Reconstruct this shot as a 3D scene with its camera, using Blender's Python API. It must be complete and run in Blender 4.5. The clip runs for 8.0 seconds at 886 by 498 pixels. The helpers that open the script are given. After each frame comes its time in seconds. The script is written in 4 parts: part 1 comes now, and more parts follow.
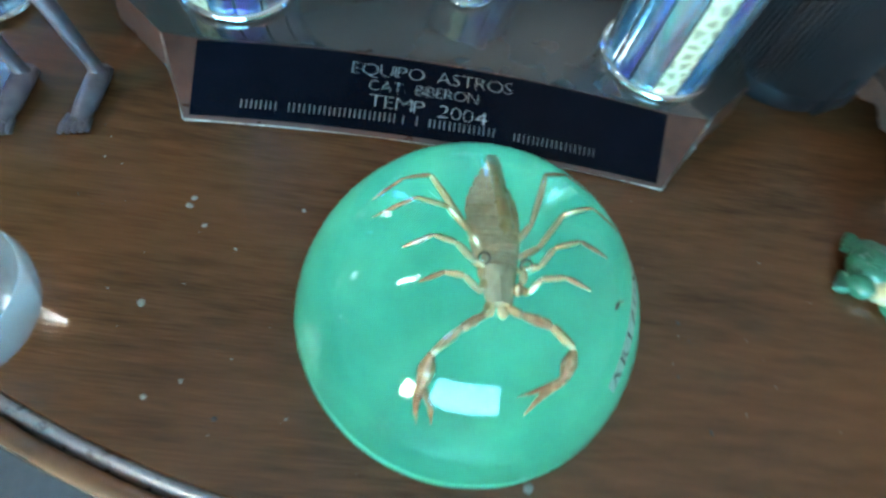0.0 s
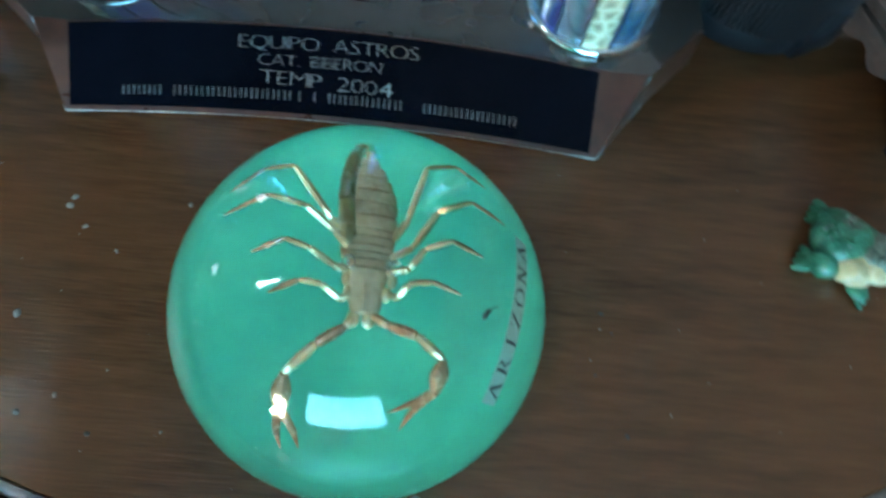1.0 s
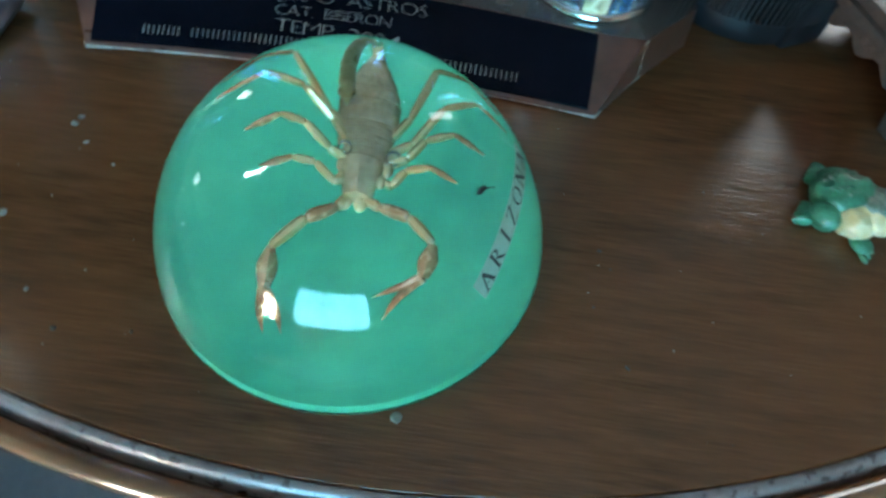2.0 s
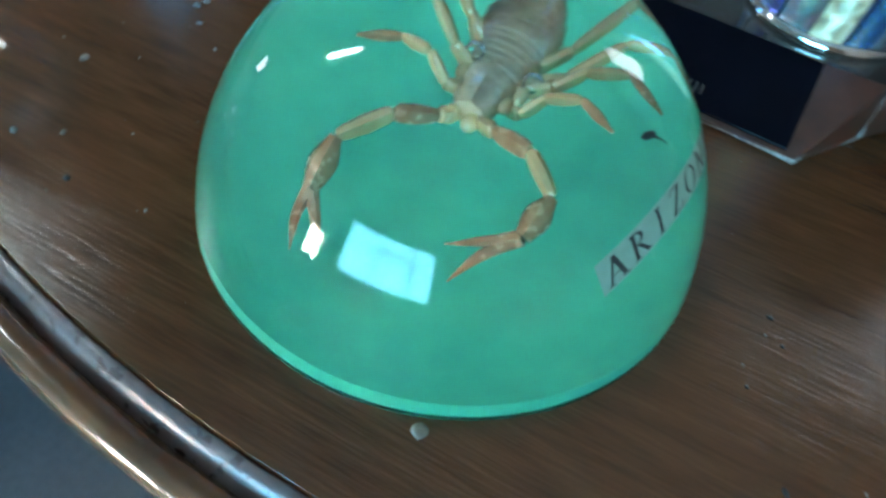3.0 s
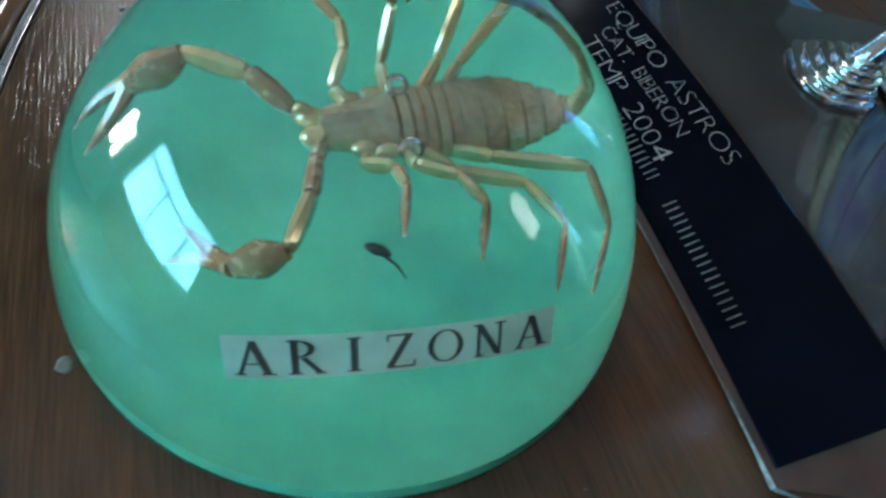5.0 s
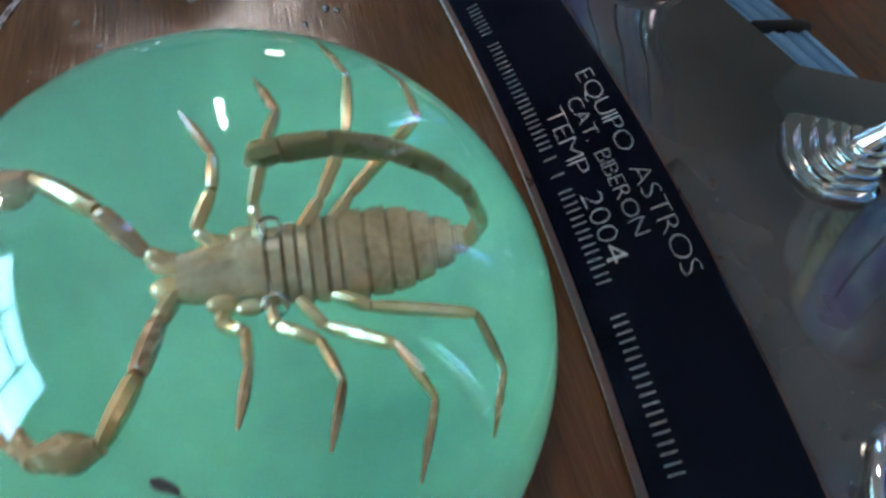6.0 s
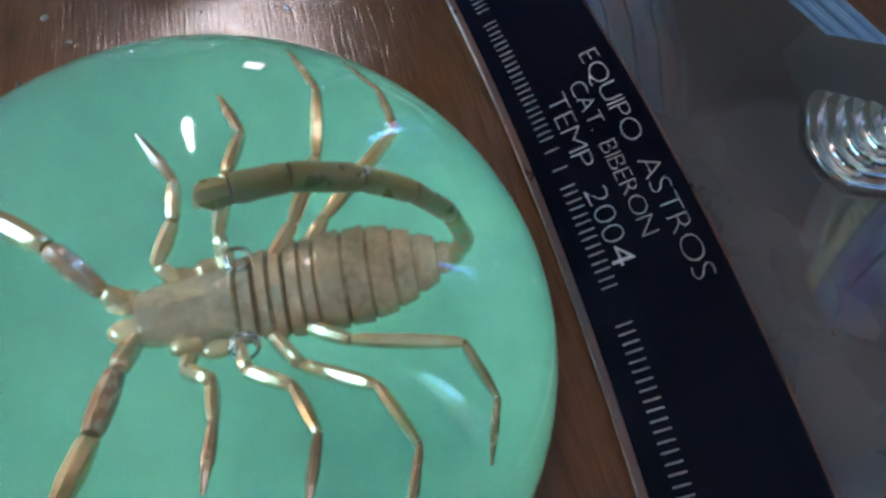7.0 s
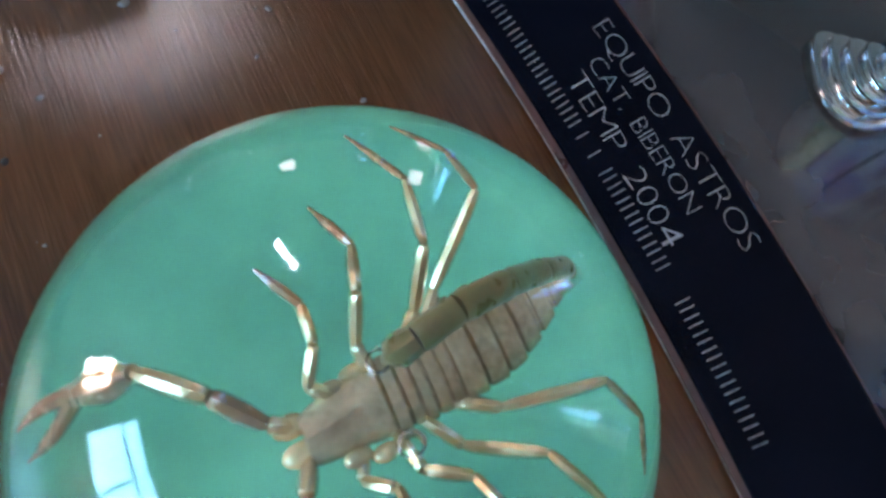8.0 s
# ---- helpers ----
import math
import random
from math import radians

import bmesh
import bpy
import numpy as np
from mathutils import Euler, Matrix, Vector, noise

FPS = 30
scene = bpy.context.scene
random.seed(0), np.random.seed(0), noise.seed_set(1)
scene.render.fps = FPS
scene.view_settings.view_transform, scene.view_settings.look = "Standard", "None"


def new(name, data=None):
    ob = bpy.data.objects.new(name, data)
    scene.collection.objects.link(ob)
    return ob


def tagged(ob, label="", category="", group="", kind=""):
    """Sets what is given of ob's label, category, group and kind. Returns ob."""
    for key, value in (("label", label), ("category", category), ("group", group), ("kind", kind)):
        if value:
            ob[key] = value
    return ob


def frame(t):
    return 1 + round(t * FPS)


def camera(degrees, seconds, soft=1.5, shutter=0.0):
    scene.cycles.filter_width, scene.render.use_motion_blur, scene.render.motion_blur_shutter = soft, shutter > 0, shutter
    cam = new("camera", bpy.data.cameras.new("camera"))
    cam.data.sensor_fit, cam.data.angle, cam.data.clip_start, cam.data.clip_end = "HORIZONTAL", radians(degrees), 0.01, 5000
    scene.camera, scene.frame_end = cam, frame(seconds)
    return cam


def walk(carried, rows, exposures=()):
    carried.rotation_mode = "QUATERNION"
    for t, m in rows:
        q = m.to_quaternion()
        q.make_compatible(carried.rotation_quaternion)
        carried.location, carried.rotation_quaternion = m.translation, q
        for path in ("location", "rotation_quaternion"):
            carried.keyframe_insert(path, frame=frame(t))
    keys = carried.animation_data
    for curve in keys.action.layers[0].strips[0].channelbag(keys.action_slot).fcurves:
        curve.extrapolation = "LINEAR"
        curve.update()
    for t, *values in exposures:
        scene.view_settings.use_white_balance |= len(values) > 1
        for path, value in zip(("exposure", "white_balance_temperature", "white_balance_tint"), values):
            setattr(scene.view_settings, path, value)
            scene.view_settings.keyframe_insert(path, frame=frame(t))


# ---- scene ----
# Each row: seconds, the eye in metres, the picture's right and the picture's up.
cam = camera(76.69, 8.0, soft=2.8, shutter=0.5)
ROWS = [
    (0.0, (-0.01715, -0.04412, 0.11355), (0.98770, 0.08217, 0.13302), (-0.13284, 0.88971, 0.43676)),
    (0.5, (0.00643, -0.02376, 0.10452), (0.97056, 0.23810, 0.03631), (-0.23466, 0.90081, 0.36534)),
    (1.0, (0.01357, -0.02774, 0.11035), (0.99577, 0.08077, 0.04388), (-0.09100, 0.93361, 0.34654)),
    (1.5, (0.02539, -0.04887, 0.09859), (0.99951, 0.01800, 0.02576), (-0.02772, 0.89136, 0.45244)),
    (2.0, (0.01839, -0.05746, 0.09420), (0.98983, 0.12643, 0.06525), (-0.14206, 0.85317, 0.50191)),
    (2.2, (0.01918, -0.05781, 0.08815), (0.97916, 0.19839, 0.04346), (-0.19183, 0.83314, 0.51873)),
    (3.3, (0.02204, -0.05486, 0.05724), (0.79096, 0.59071, 0.15949), (-0.55027, 0.57276, 0.60757)),
    (3.5, (0.02386, -0.04768, 0.05652), (0.70370, 0.68371, 0.19323), (-0.63947, 0.49096, 0.59163)),
    (4.0, (0.03187, -0.04038, 0.05574), (0.52069, 0.81887, 0.24153), (-0.75805, 0.31330, 0.57201)),
    (4.2, (0.03813, -0.03419, 0.05684), (0.45916, 0.85953, 0.22446), (-0.77625, 0.26533, 0.57187)),
    (5.3, (0.04460, -0.01072, 0.06355), (0.27954, 0.94343, 0.17833), (-0.82727, 0.14240, 0.54346)),
    (5.5, (0.04318, -0.00676, 0.06454), (0.27071, 0.94901, 0.16154), (-0.82998, 0.14507, 0.53860)),
    (6.0, (0.03126, 0.00350, 0.06854), (0.24118, 0.95741, 0.15871), (-0.84276, 0.12552, 0.52345)),
    (6.5, (0.02743, 0.00543, 0.06770), (0.24739, 0.95917, 0.13709), (-0.85662, 0.15040, 0.49353)),
    (7.0, (0.02465, 0.00834, 0.06788), (0.25038, 0.96028, 0.12315), (-0.86756, 0.16608, 0.46879)),
    (7.5, (0.01411, 0.00121, 0.06966), (0.31177, 0.93866, 0.14734), (-0.88645, 0.23152, 0.40076)),
    (8.0, (0.00447, -0.00371, 0.07321), (0.44481, 0.88085, 0.16205), (-0.86736, 0.37856, 0.32308)),
]

EXPOSURES = [(0.0, 0.92, 7050, 12), (0.5, 0.64, 6550, 9), (1.4, 0.32, 7050, 12), (2.0, 0.28, 7100, 12), (3.5, 0.2, 6550, 13), (4.2, 0.08, 6400, 13), (5.5, 0.16, 7750, 25), (6.5, 0.36, 8150, 38), (8.0, 0.28, 7500, 43)]


def stand_at(eye, right, up):
    r = Vector(right).normalized()
    u = Vector(up)
    u = (u - r * u.dot(r)).normalized()
    m = Matrix((r, u, r.cross(u))).transposed().to_4x4()
    return Matrix.Translation(eye) @ m


walk(cam, [(t, stand_at(eye, right, up)) for t, eye, right, up in ROWS], EXPOSURES)

# ---- light ----
world = bpy.data.worlds.new("sky")
scene.world = world
world.use_nodes = True
_sky = world.node_tree.nodes.new("ShaderNodeTexSky")
_sky.sky_type, _sky.sun_disc = "NISHITA", False
_sky.sun_elevation, _sky.sun_rotation = radians(50), radians(200)
_bg = world.node_tree.nodes["Background"]
_bg.inputs["Strength"].default_value = 0.1
world.node_tree.links.new(_sky.outputs[0], _bg.inputs["Color"])

MM = 0.001


# ---- materials ----
class Mat:
    """A node material, built up step by step."""

    def __init__(self, name, color=(0.5, 0.5, 0.5), rough=0.5, metal=0.0, **more):
        self.m = bpy.data.materials.new(name)
        self.m.use_nodes = True
        self.t = self.m.node_tree
        self.b = self.t.nodes["Principled BSDF"]
        self.b.inputs["Base Color"].default_value = (*color, 1)
        self.b.inputs["Roughness"].default_value = rough
        self.b.inputs["Metallic"].default_value = metal
        for key, value in more.items():
            self.b.inputs[key.replace("_", " ")].default_value = value

    def node(self, kind, **values):
        n = self.t.nodes.new(kind)
        for key, value in values.items():
            n.inputs[key].default_value = value
        return n

    def link(self, a, b):
        self.t.links.new(a, b)

    def coords(self, scale=(1, 1, 1), turn=0.0):
        c, mp = self.node("ShaderNodeTexCoord"), self.node("ShaderNodeMapping")
        mp.inputs["Scale"].default_value = scale
        mp.inputs["Rotation"].default_value = (0, 0, turn)
        self.link(c.outputs["Object"], mp.inputs["Vector"])
        return mp.outputs["Vector"]

    def noise(self, scale, stretch=(1, 1, 1), detail=4.0, turn=0.0):
        n = self.node("ShaderNodeTexNoise", Scale=scale, Detail=detail)
        self.link(self.coords(stretch, turn), n.inputs["Vector"])
        return n.outputs["Fac"]

    def ramp(self, fac, *stops):
        r = self.node("ShaderNodeValToRGB")
        e = r.color_ramp.elements
        while len(e) < len(stops):
            e.new(0.5)
        for el, (p, c) in zip(e, stops):
            el.position = p
            el.color = (*c, 1) if len(c) == 3 else c
        self.link(fac, r.inputs["Fac"])
        return r.outputs["Color"]

    def mix(self, fac, a, b, mode="MIX"):
        n = self.t.nodes.new("ShaderNodeMix")
        n.data_type, n.blend_type = "RGBA", mode
        for value, slot in ((fac, 0), (a, 6), (b, 7)):
            if isinstance(value, (int, float)):
                n.inputs[slot].default_value = value
            elif isinstance(value, tuple):
                n.inputs[slot].default_value = (*value, 1)
            else:
                self.link(value, n.inputs[slot])
        return n.outputs[2]

    def color(self, socket):
        self.link(socket, self.b.inputs["Base Color"])
        return self

    def rough(self, fac, lo, hi):
        r = self.node("ShaderNodeMapRange")
        r.inputs["To Min"].default_value, r.inputs["To Max"].default_value = lo, hi
        self.link(fac, r.inputs["Value"])
        self.link(r.outputs[0], self.b.inputs["Roughness"])
        return self

    def bump(self, fac, depth, strength=1.0):
        n = self.node("ShaderNodeBump", Strength=strength, Distance=depth)
        self.link(fac, n.inputs["Height"])
        if self.b.inputs["Normal"].is_linked:
            self.link(self.b.inputs["Normal"].links[0].from_socket, n.inputs["Normal"])
        self.link(n.outputs[0], self.b.inputs["Normal"])
        return self


def mottled(name, c1, c2, scale, rough=(0.3, 0.5), metal=0.0, depth=0.0, fine=4.0, **more):
    """A surface whose colour drifts between two, with grain and an uneven gloss."""
    m = Mat(name, c1, rough[0], metal, **more)
    big, small = m.noise(scale), m.noise(scale * fine, detail=6)
    f = m.mix(0.45, big, small)
    m.color(m.ramp(f, (0.33, c1), (0.67, c2)))
    m.rough(small, *rough)
    if depth:
        m.bump(small, depth)
    return m.m


def table_wood():
    m = Mat("varnished_wood", (0.1, 0.05, 0.02), 0.2, Specular_IOR_Level=0.55)
    grain = m.noise(42, (1, 9, 1), 6)
    fibre = m.noise(130, (1, 16, 1), 6)
    broad = m.noise(14, (1, 2.5, 1), 3)
    smear = m.noise(30, (1, 1.6, 1), 4)
    f = m.mix(0.5, grain, fibre)
    c = m.ramp(f, (0.32, (0.050, 0.015, 0.005)), (0.5, (0.098, 0.036, 0.014)), (0.7, (0.150, 0.059, 0.024)))
    c = m.mix(m.ramp(broad, (0.4, (0, 0, 0)), (0.65, (0.5, 0.5, 0.5))), c, (0.16, 0.056, 0.021))
    m.color(c)
    m.rough(smear, 0.06, 0.2)
    m.bump(fibre, 0.0002, 0.5)
    m.bump(grain, 0.00015, 0.25)
    return m.m


def worn_bead():
    m = Mat("polished_edge_wood", (0.2, 0.08, 0.03), 0.22, Coat_Weight=1.0, Coat_Roughness=0.1, Coat_IOR=1.7)
    n = m.noise(60, (1, 1, 1), 6)
    m.color(m.ramp(n, (0.35, (0.10, 0.04, 0.016)), (0.65, (0.24, 0.10, 0.04))))
    m.bump(m.noise(300, detail=5), 0.00008, 0.5)
    return m.m


def clear_resin():
    m = Mat("clear_resin", (1, 1, 1), 0.06, IOR=1.49, Transmission_Weight=1.0)
    return m.m


def air_in_resin():
    return Mat("air_in_resin", (1, 1, 1), 0.03, IOR=0.72, Transmission_Weight=1.0).m


def foil(name, cols, scale, stretch):
    """Prismatic foil: a metal film whose hue runs in bands."""
    m = Mat(name, cols[0], 0.12, 0.8)
    n = m.noise(scale, stretch, 3)
    k = len(cols)
    m.color(m.ramp(n, *[(0.3 + 0.4 * i / (k - 1), c) for i, c in enumerate(cols)]))
    m.bump(m.noise(scale * 6, detail=3), 0.00006, 0.3)
    return m.m


def crackle_foil():
    m = Mat("crackled_gold_foil", (0.8, 0.7, 0.35), 0.2, 0.5)
    v = m.t.nodes.new("ShaderNodeTexVoronoi")
    v.feature = "DISTANCE_TO_EDGE"
    v.inputs["Scale"].default_value = 300
    m.link(m.coords(), v.inputs["Vector"])
    m.color(m.ramp(v.outputs["Distance"], (0.0, (1.0, 0.97, 0.7)), (0.12, (0.85, 0.8, 0.5)), (0.3, (0.45, 0.42, 0.28))))
    m.bump(v.outputs["Distance"], 0.0004, 0.6)
    return m.m


WOOD, BEAD, RESIN, BUBBLE = table_wood(), worn_bead(), clear_resin(), air_in_resin()
LACQUER = mottled("dark_lacquer", (0.09, 0.065, 0.06), (0.20, 0.16, 0.155), 120, (0.18, 0.42), depth=0.0001, Specular_IOR_Level=1.0)
GREEN = mottled("green_resin", (0.018, 0.40, 0.255), (0.060, 0.58, 0.335), 34, (0.35, 0.5), depth=0.00004)
HUSK = mottled("amber_husk", (0.44, 0.27, 0.115), (0.70, 0.50, 0.25), 200, (0.14, 0.3), 0.6, depth=0.00012, fine=3.0, Coat_Weight=1.0, Coat_Roughness=0.05)
HUSK_GREY = mottled("grey_gold_husk", (0.38, 0.275, 0.15), (0.74, 0.59, 0.36), 300, (0.1, 0.28), 0.5, depth=0.00025, fine=5.0, Coat_Weight=1.0, Coat_Roughness=0.06)
HUSK_DARK = mottled("olive_brown_husk", (0.19, 0.125, 0.045), (0.25, 0.172, 0.066), 120, (0.2, 0.4), 0.1, depth=0.0001, Coat_Weight=0.6)
HUSK_RED = mottled("red_brown_husk", (0.27, 0.125, 0.055), (0.48, 0.28, 0.14), 300, (0.15, 0.36), 0.25, depth=0.00015, fine=3.0, Coat_Weight=0.9)
HUSK_PALE = mottled("pale_husk", (0.64, 0.46, 0.20), (0.88, 0.70, 0.40), 200, (0.12, 0.26), 0.6, depth=0.00012, fine=3.0, Coat_Weight=1.0, Coat_Roughness=0.05)
PAPER = mottled("label_paper", (0.28, 0.43, 0.31), (0.36, 0.50, 0.39), 200, (0.5, 0.7))
INK = mottled("black_ink", (0.012, 0.012, 0.012), (0.03, 0.03, 0.028), 900, (0.4, 0.6))
TOP_LAMINATE = mottled("dark_laminate", (0.042, 0.028, 0.023), (0.062, 0.044, 0.037), 25, (0.06, 0.12), depth=0.00002, Specular_IOR_Level=1.0, Coat_Weight=0.6, Coat_Roughness=0.05)
SIDE_WOOD = mottled("red_brown_laminate", (0.045, 0.013, 0.008), (0.10, 0.033, 0.02), 60, (0.22, 0.4), depth=0.00005, Coat_Weight=0.4)
CHIPPED_LIT = mottled("chipped_and_highlit_edge", (0.16, 0.12, 0.10), (0.5, 0.45, 0.40), 500, (0.5, 0.8), depth=0.0002)
PLATE = mottled("black_anodised_plate", (0.0015, 0.0018, 0.0035), (0.003, 0.0035, 0.007), 30, (0.1, 0.16), 0.0, Specular_IOR_Level=0.045)
ENGRAVED = mottled("bare_engraved_metal", (0.26, 0.25, 0.23), (0.5, 0.48, 0.45), 160, (0.3, 0.5), 0.6)
ENGRAVED_DULL = mottled("dull_engraved_metal", (0.13, 0.125, 0.12), (0.30, 0.29, 0.275), 120, (0.4, 0.6), 0.5)
CHROME = mottled("chrome_plastic", (0.78, 0.77, 0.73), (0.9, 0.9, 0.88), 120, (0.06, 0.14), 1.0, depth=0.00005)
FOIL_BLUE = foil("blue_prism_foil", [(0.05, 0.16, 0.45), (0.12, 0.5, 0.75), (0.65, 0.8, 0.9), (0.12, 0.2, 0.6), (0.40, 0.22, 0.55)], 90, (3, 3, 0.35))
FOIL_SILVER = foil("silver_prism_foil", [(0.25, 0.33, 0.45), (0.7, 0.78, 0.85), (0.22, 0.5, 0.52), (0.6, 0.38, 0.45), (0.3, 0.4, 0.6)], 80, (3, 3, 0.3))
FOIL_GOLD = crackle_foil()
SEAM = mottled("dark_seam", (0.02, 0.025, 0.03), (0.05, 0.055, 0.06), 200, (0.3, 0.5))
BRONZE = mottled("aged_bronze", (0.11, 0.085, 0.095), (0.23, 0.18, 0.19), 90, (0.28, 0.5), 0.7, depth=0.0003)
CARVED = mottled("carved_brown_resin", (0.025, 0.015, 0.012), (0.08, 0.05, 0.038), 110, (0.3, 0.55), depth=0.0006, Coat_Weight=0.15)
STONE = mottled("polished_stone", (0.18, 0.14, 0.115), (0.36, 0.30, 0.26), 120, (0.25, 0.45), depth=0.0002, Coat_Weight=0.2)
BLACK_RUBBER = mottled("black_rubber", (0.007, 0.008, 0.009), (0.014, 0.015, 0.017), 80, (0.4, 0.55), depth=0.00005, Specular_IOR_Level=0.2)
BLACK_GLOSS = mottled("black_plastic", (0.006, 0.006, 0.007), (0.012, 0.012, 0.014), 80, (0.25, 0.4), Specular_IOR_Level=0.15)
FROG_GREEN = mottled("painted_green", (0.005, 0.075, 0.04), (0.018, 0.20, 0.105), 420, (0.25, 0.5), depth=0.0004, Coat_Weight=0.4)
FROG_BACK = mottled("painted_grey_green", (0.03, 0.10, 0.065), (0.22, 0.28, 0.23), 260, (0.3, 0.5), depth=0.0004, Coat_Weight=0.3)
FROG_CREAM = mottled("painted_cream", (0.36, 0.29, 0.12), (0.54, 0.48, 0.32), 160, (0.3, 0.5), depth=0.0003, Coat_Weight=0.3)
FROG_MOUTH = mottled("painted_dark_olive", (0.06, 0.05, 0.02), (0.12, 0.10, 0.05), 200, (0.4, 0.6))
PEARL = mottled("pearly_glass", (0.88, 0.90, 0.92), (0.96, 0.97, 0.98), 60, (0.01, 0.06), Transmission_Weight=0.92, IOR=1.45)
BLUE_FILM = mottled("blue_plastic_film", (0.0, 0.06, 0.55), (0.005, 0.16, 0.85), 12, (0.18, 0.3), depth=0.004, fine=3)
BLUE_PLASTIC = mottled("pale_blue_plastic", (0.10, 0.28, 0.45), (0.16, 0.40, 0.6), 60, (0.25, 0.4))
CRUMB = mottled("pale_crumb", (0.14, 0.115, 0.09), (0.30, 0.265, 0.225), 900, (0.5, 0.8))
SPECK = mottled("dark_speck", (0.012, 0.009, 0.007), (0.03, 0.022, 0.016), 900, (0.5, 0.8))
PLASTER = mottled("brown_wall_panel", (0.23, 0.17, 0.135), (0.32, 0.245, 0.20), 3, (0.6, 0.8), depth=0.001)
CEILING = mottled("pale_ceiling", (0.42, 0.40, 0.38), (0.50, 0.48, 0.45), 3, (0.7, 0.85), depth=0.001)
FLOOR = mottled("slate_tile", (0.035, 0.05, 0.062), (0.06, 0.08, 0.095), 7, (0.25, 0.45), depth=0.0006, fine=12)
FRAME = mottled("dark_window_frame", (0.10, 0.08, 0.07), (0.16, 0.13, 0.11), 20, (0.35, 0.5))
CABLE = mottled("dark_cable", (0.01, 0.012, 0.02), (0.02, 0.022, 0.03), 80, (0.4, 0.5))


def glow(name, color, strength):
    m = bpy.data.materials.new(name)
    m.use_nodes = True
    t = m.node_tree
    t.nodes.remove(t.nodes["Principled BSDF"])
    e = t.nodes.new("ShaderNodeEmission")
    e.inputs["Color"].default_value = (*color, 1)
    e.inputs["Strength"].default_value = strength
    t.links.new(e.outputs[0], t.nodes["Material Output"].inputs["Surface"])
    return m


SKY_FRONT = glow("sky_front", (0.17, 0.63, 1.0), 28)
SKY_DOOR = glow("sky_door", (1.0, 0.88, 0.74), 105)
SKY_HIGH = glow("sky_high", (0.7, 0.95, 1.0), 34)
SKY_TOP = glow("sky_top", (0.8, 0.97, 1.0), 95)
SKY_BACK = glow("sky_back", (0.8, 0.9, 1.0), 9)


# ---- building helpers ----
def link_mesh(name, bm, mats, smooth=True):
    me = bpy.data.meshes.new(name)
    bm.normal_update()
    bm.to_mesh(me)
    bm.free()
    for m in mats if isinstance(mats, (list, tuple)) else [mats]:
        me.materials.append(m)
    if smooth:
        for p in me.polygons:
            p.use_smooth = True
        me.set_sharp_from_angle(angle=radians(38))
    return new(name, me)


def thing(name, label, category, group="", kind=""):
    return tagged(new(name), label, category, group, kind)


def part(name, bm, mats, parent=None, label="", smooth=True):
    ob = link_mesh(name, bm, mats, smooth)
    if parent is not None:
        ob.parent = parent
    return tagged(ob, label)


def box(x0, x1, y0, y1, z0, z1, bevel=0.0, segs=2):
    bm = bmesh.new()
    bmesh.ops.create_cube(bm, size=1)
    for v in bm.verts:
        v.co = Vector((x0 + (v.co.x + 0.5) * (x1 - x0), y0 + (v.co.y + 0.5) * (y1 - y0), z0 + (v.co.z + 0.5) * (z1 - z0)))
    if bevel:
        bmesh.ops.bevel(bm, geom=bm.edges[:], offset=bevel, segments=segs, affect="EDGES", profile=0.6)
    return bm


def lathe(profile, steps=64, center=(0, 0), cap=True):
    """A solid of revolution from (radius, height) pairs, bottom to top or along the outline."""
    bm = bmesh.new()
    rings = []
    for r, z in profile:
        if r < 1e-7:
            rings.append([bm.verts.new((center[0], center[1], z))])
        else:
            rings.append([bm.verts.new((center[0] + r * math.cos(2 * math.pi * i / steps), center[1] + r * math.sin(2 * math.pi * i / steps), z)) for i in range(steps)])
    for a, b in zip(rings, rings[1:]):
        for i in range(steps):
            j = (i + 1) % steps
            loop = [a[i % len(a)], a[j % len(a)], b[j % len(b)], b[i % len(b)]]
            seen = []
            for v in loop:
                if v not in seen:
                    seen.append(v)
            if len(seen) > 2:
                bm.faces.new(seen)
    if cap:
        for ring in (rings[0], rings[-1]):
            if len(ring) > 2:
                bm.faces.new(ring)
    bmesh.ops.recalc_face_normals(bm, faces=bm.faces[:])
    return bm


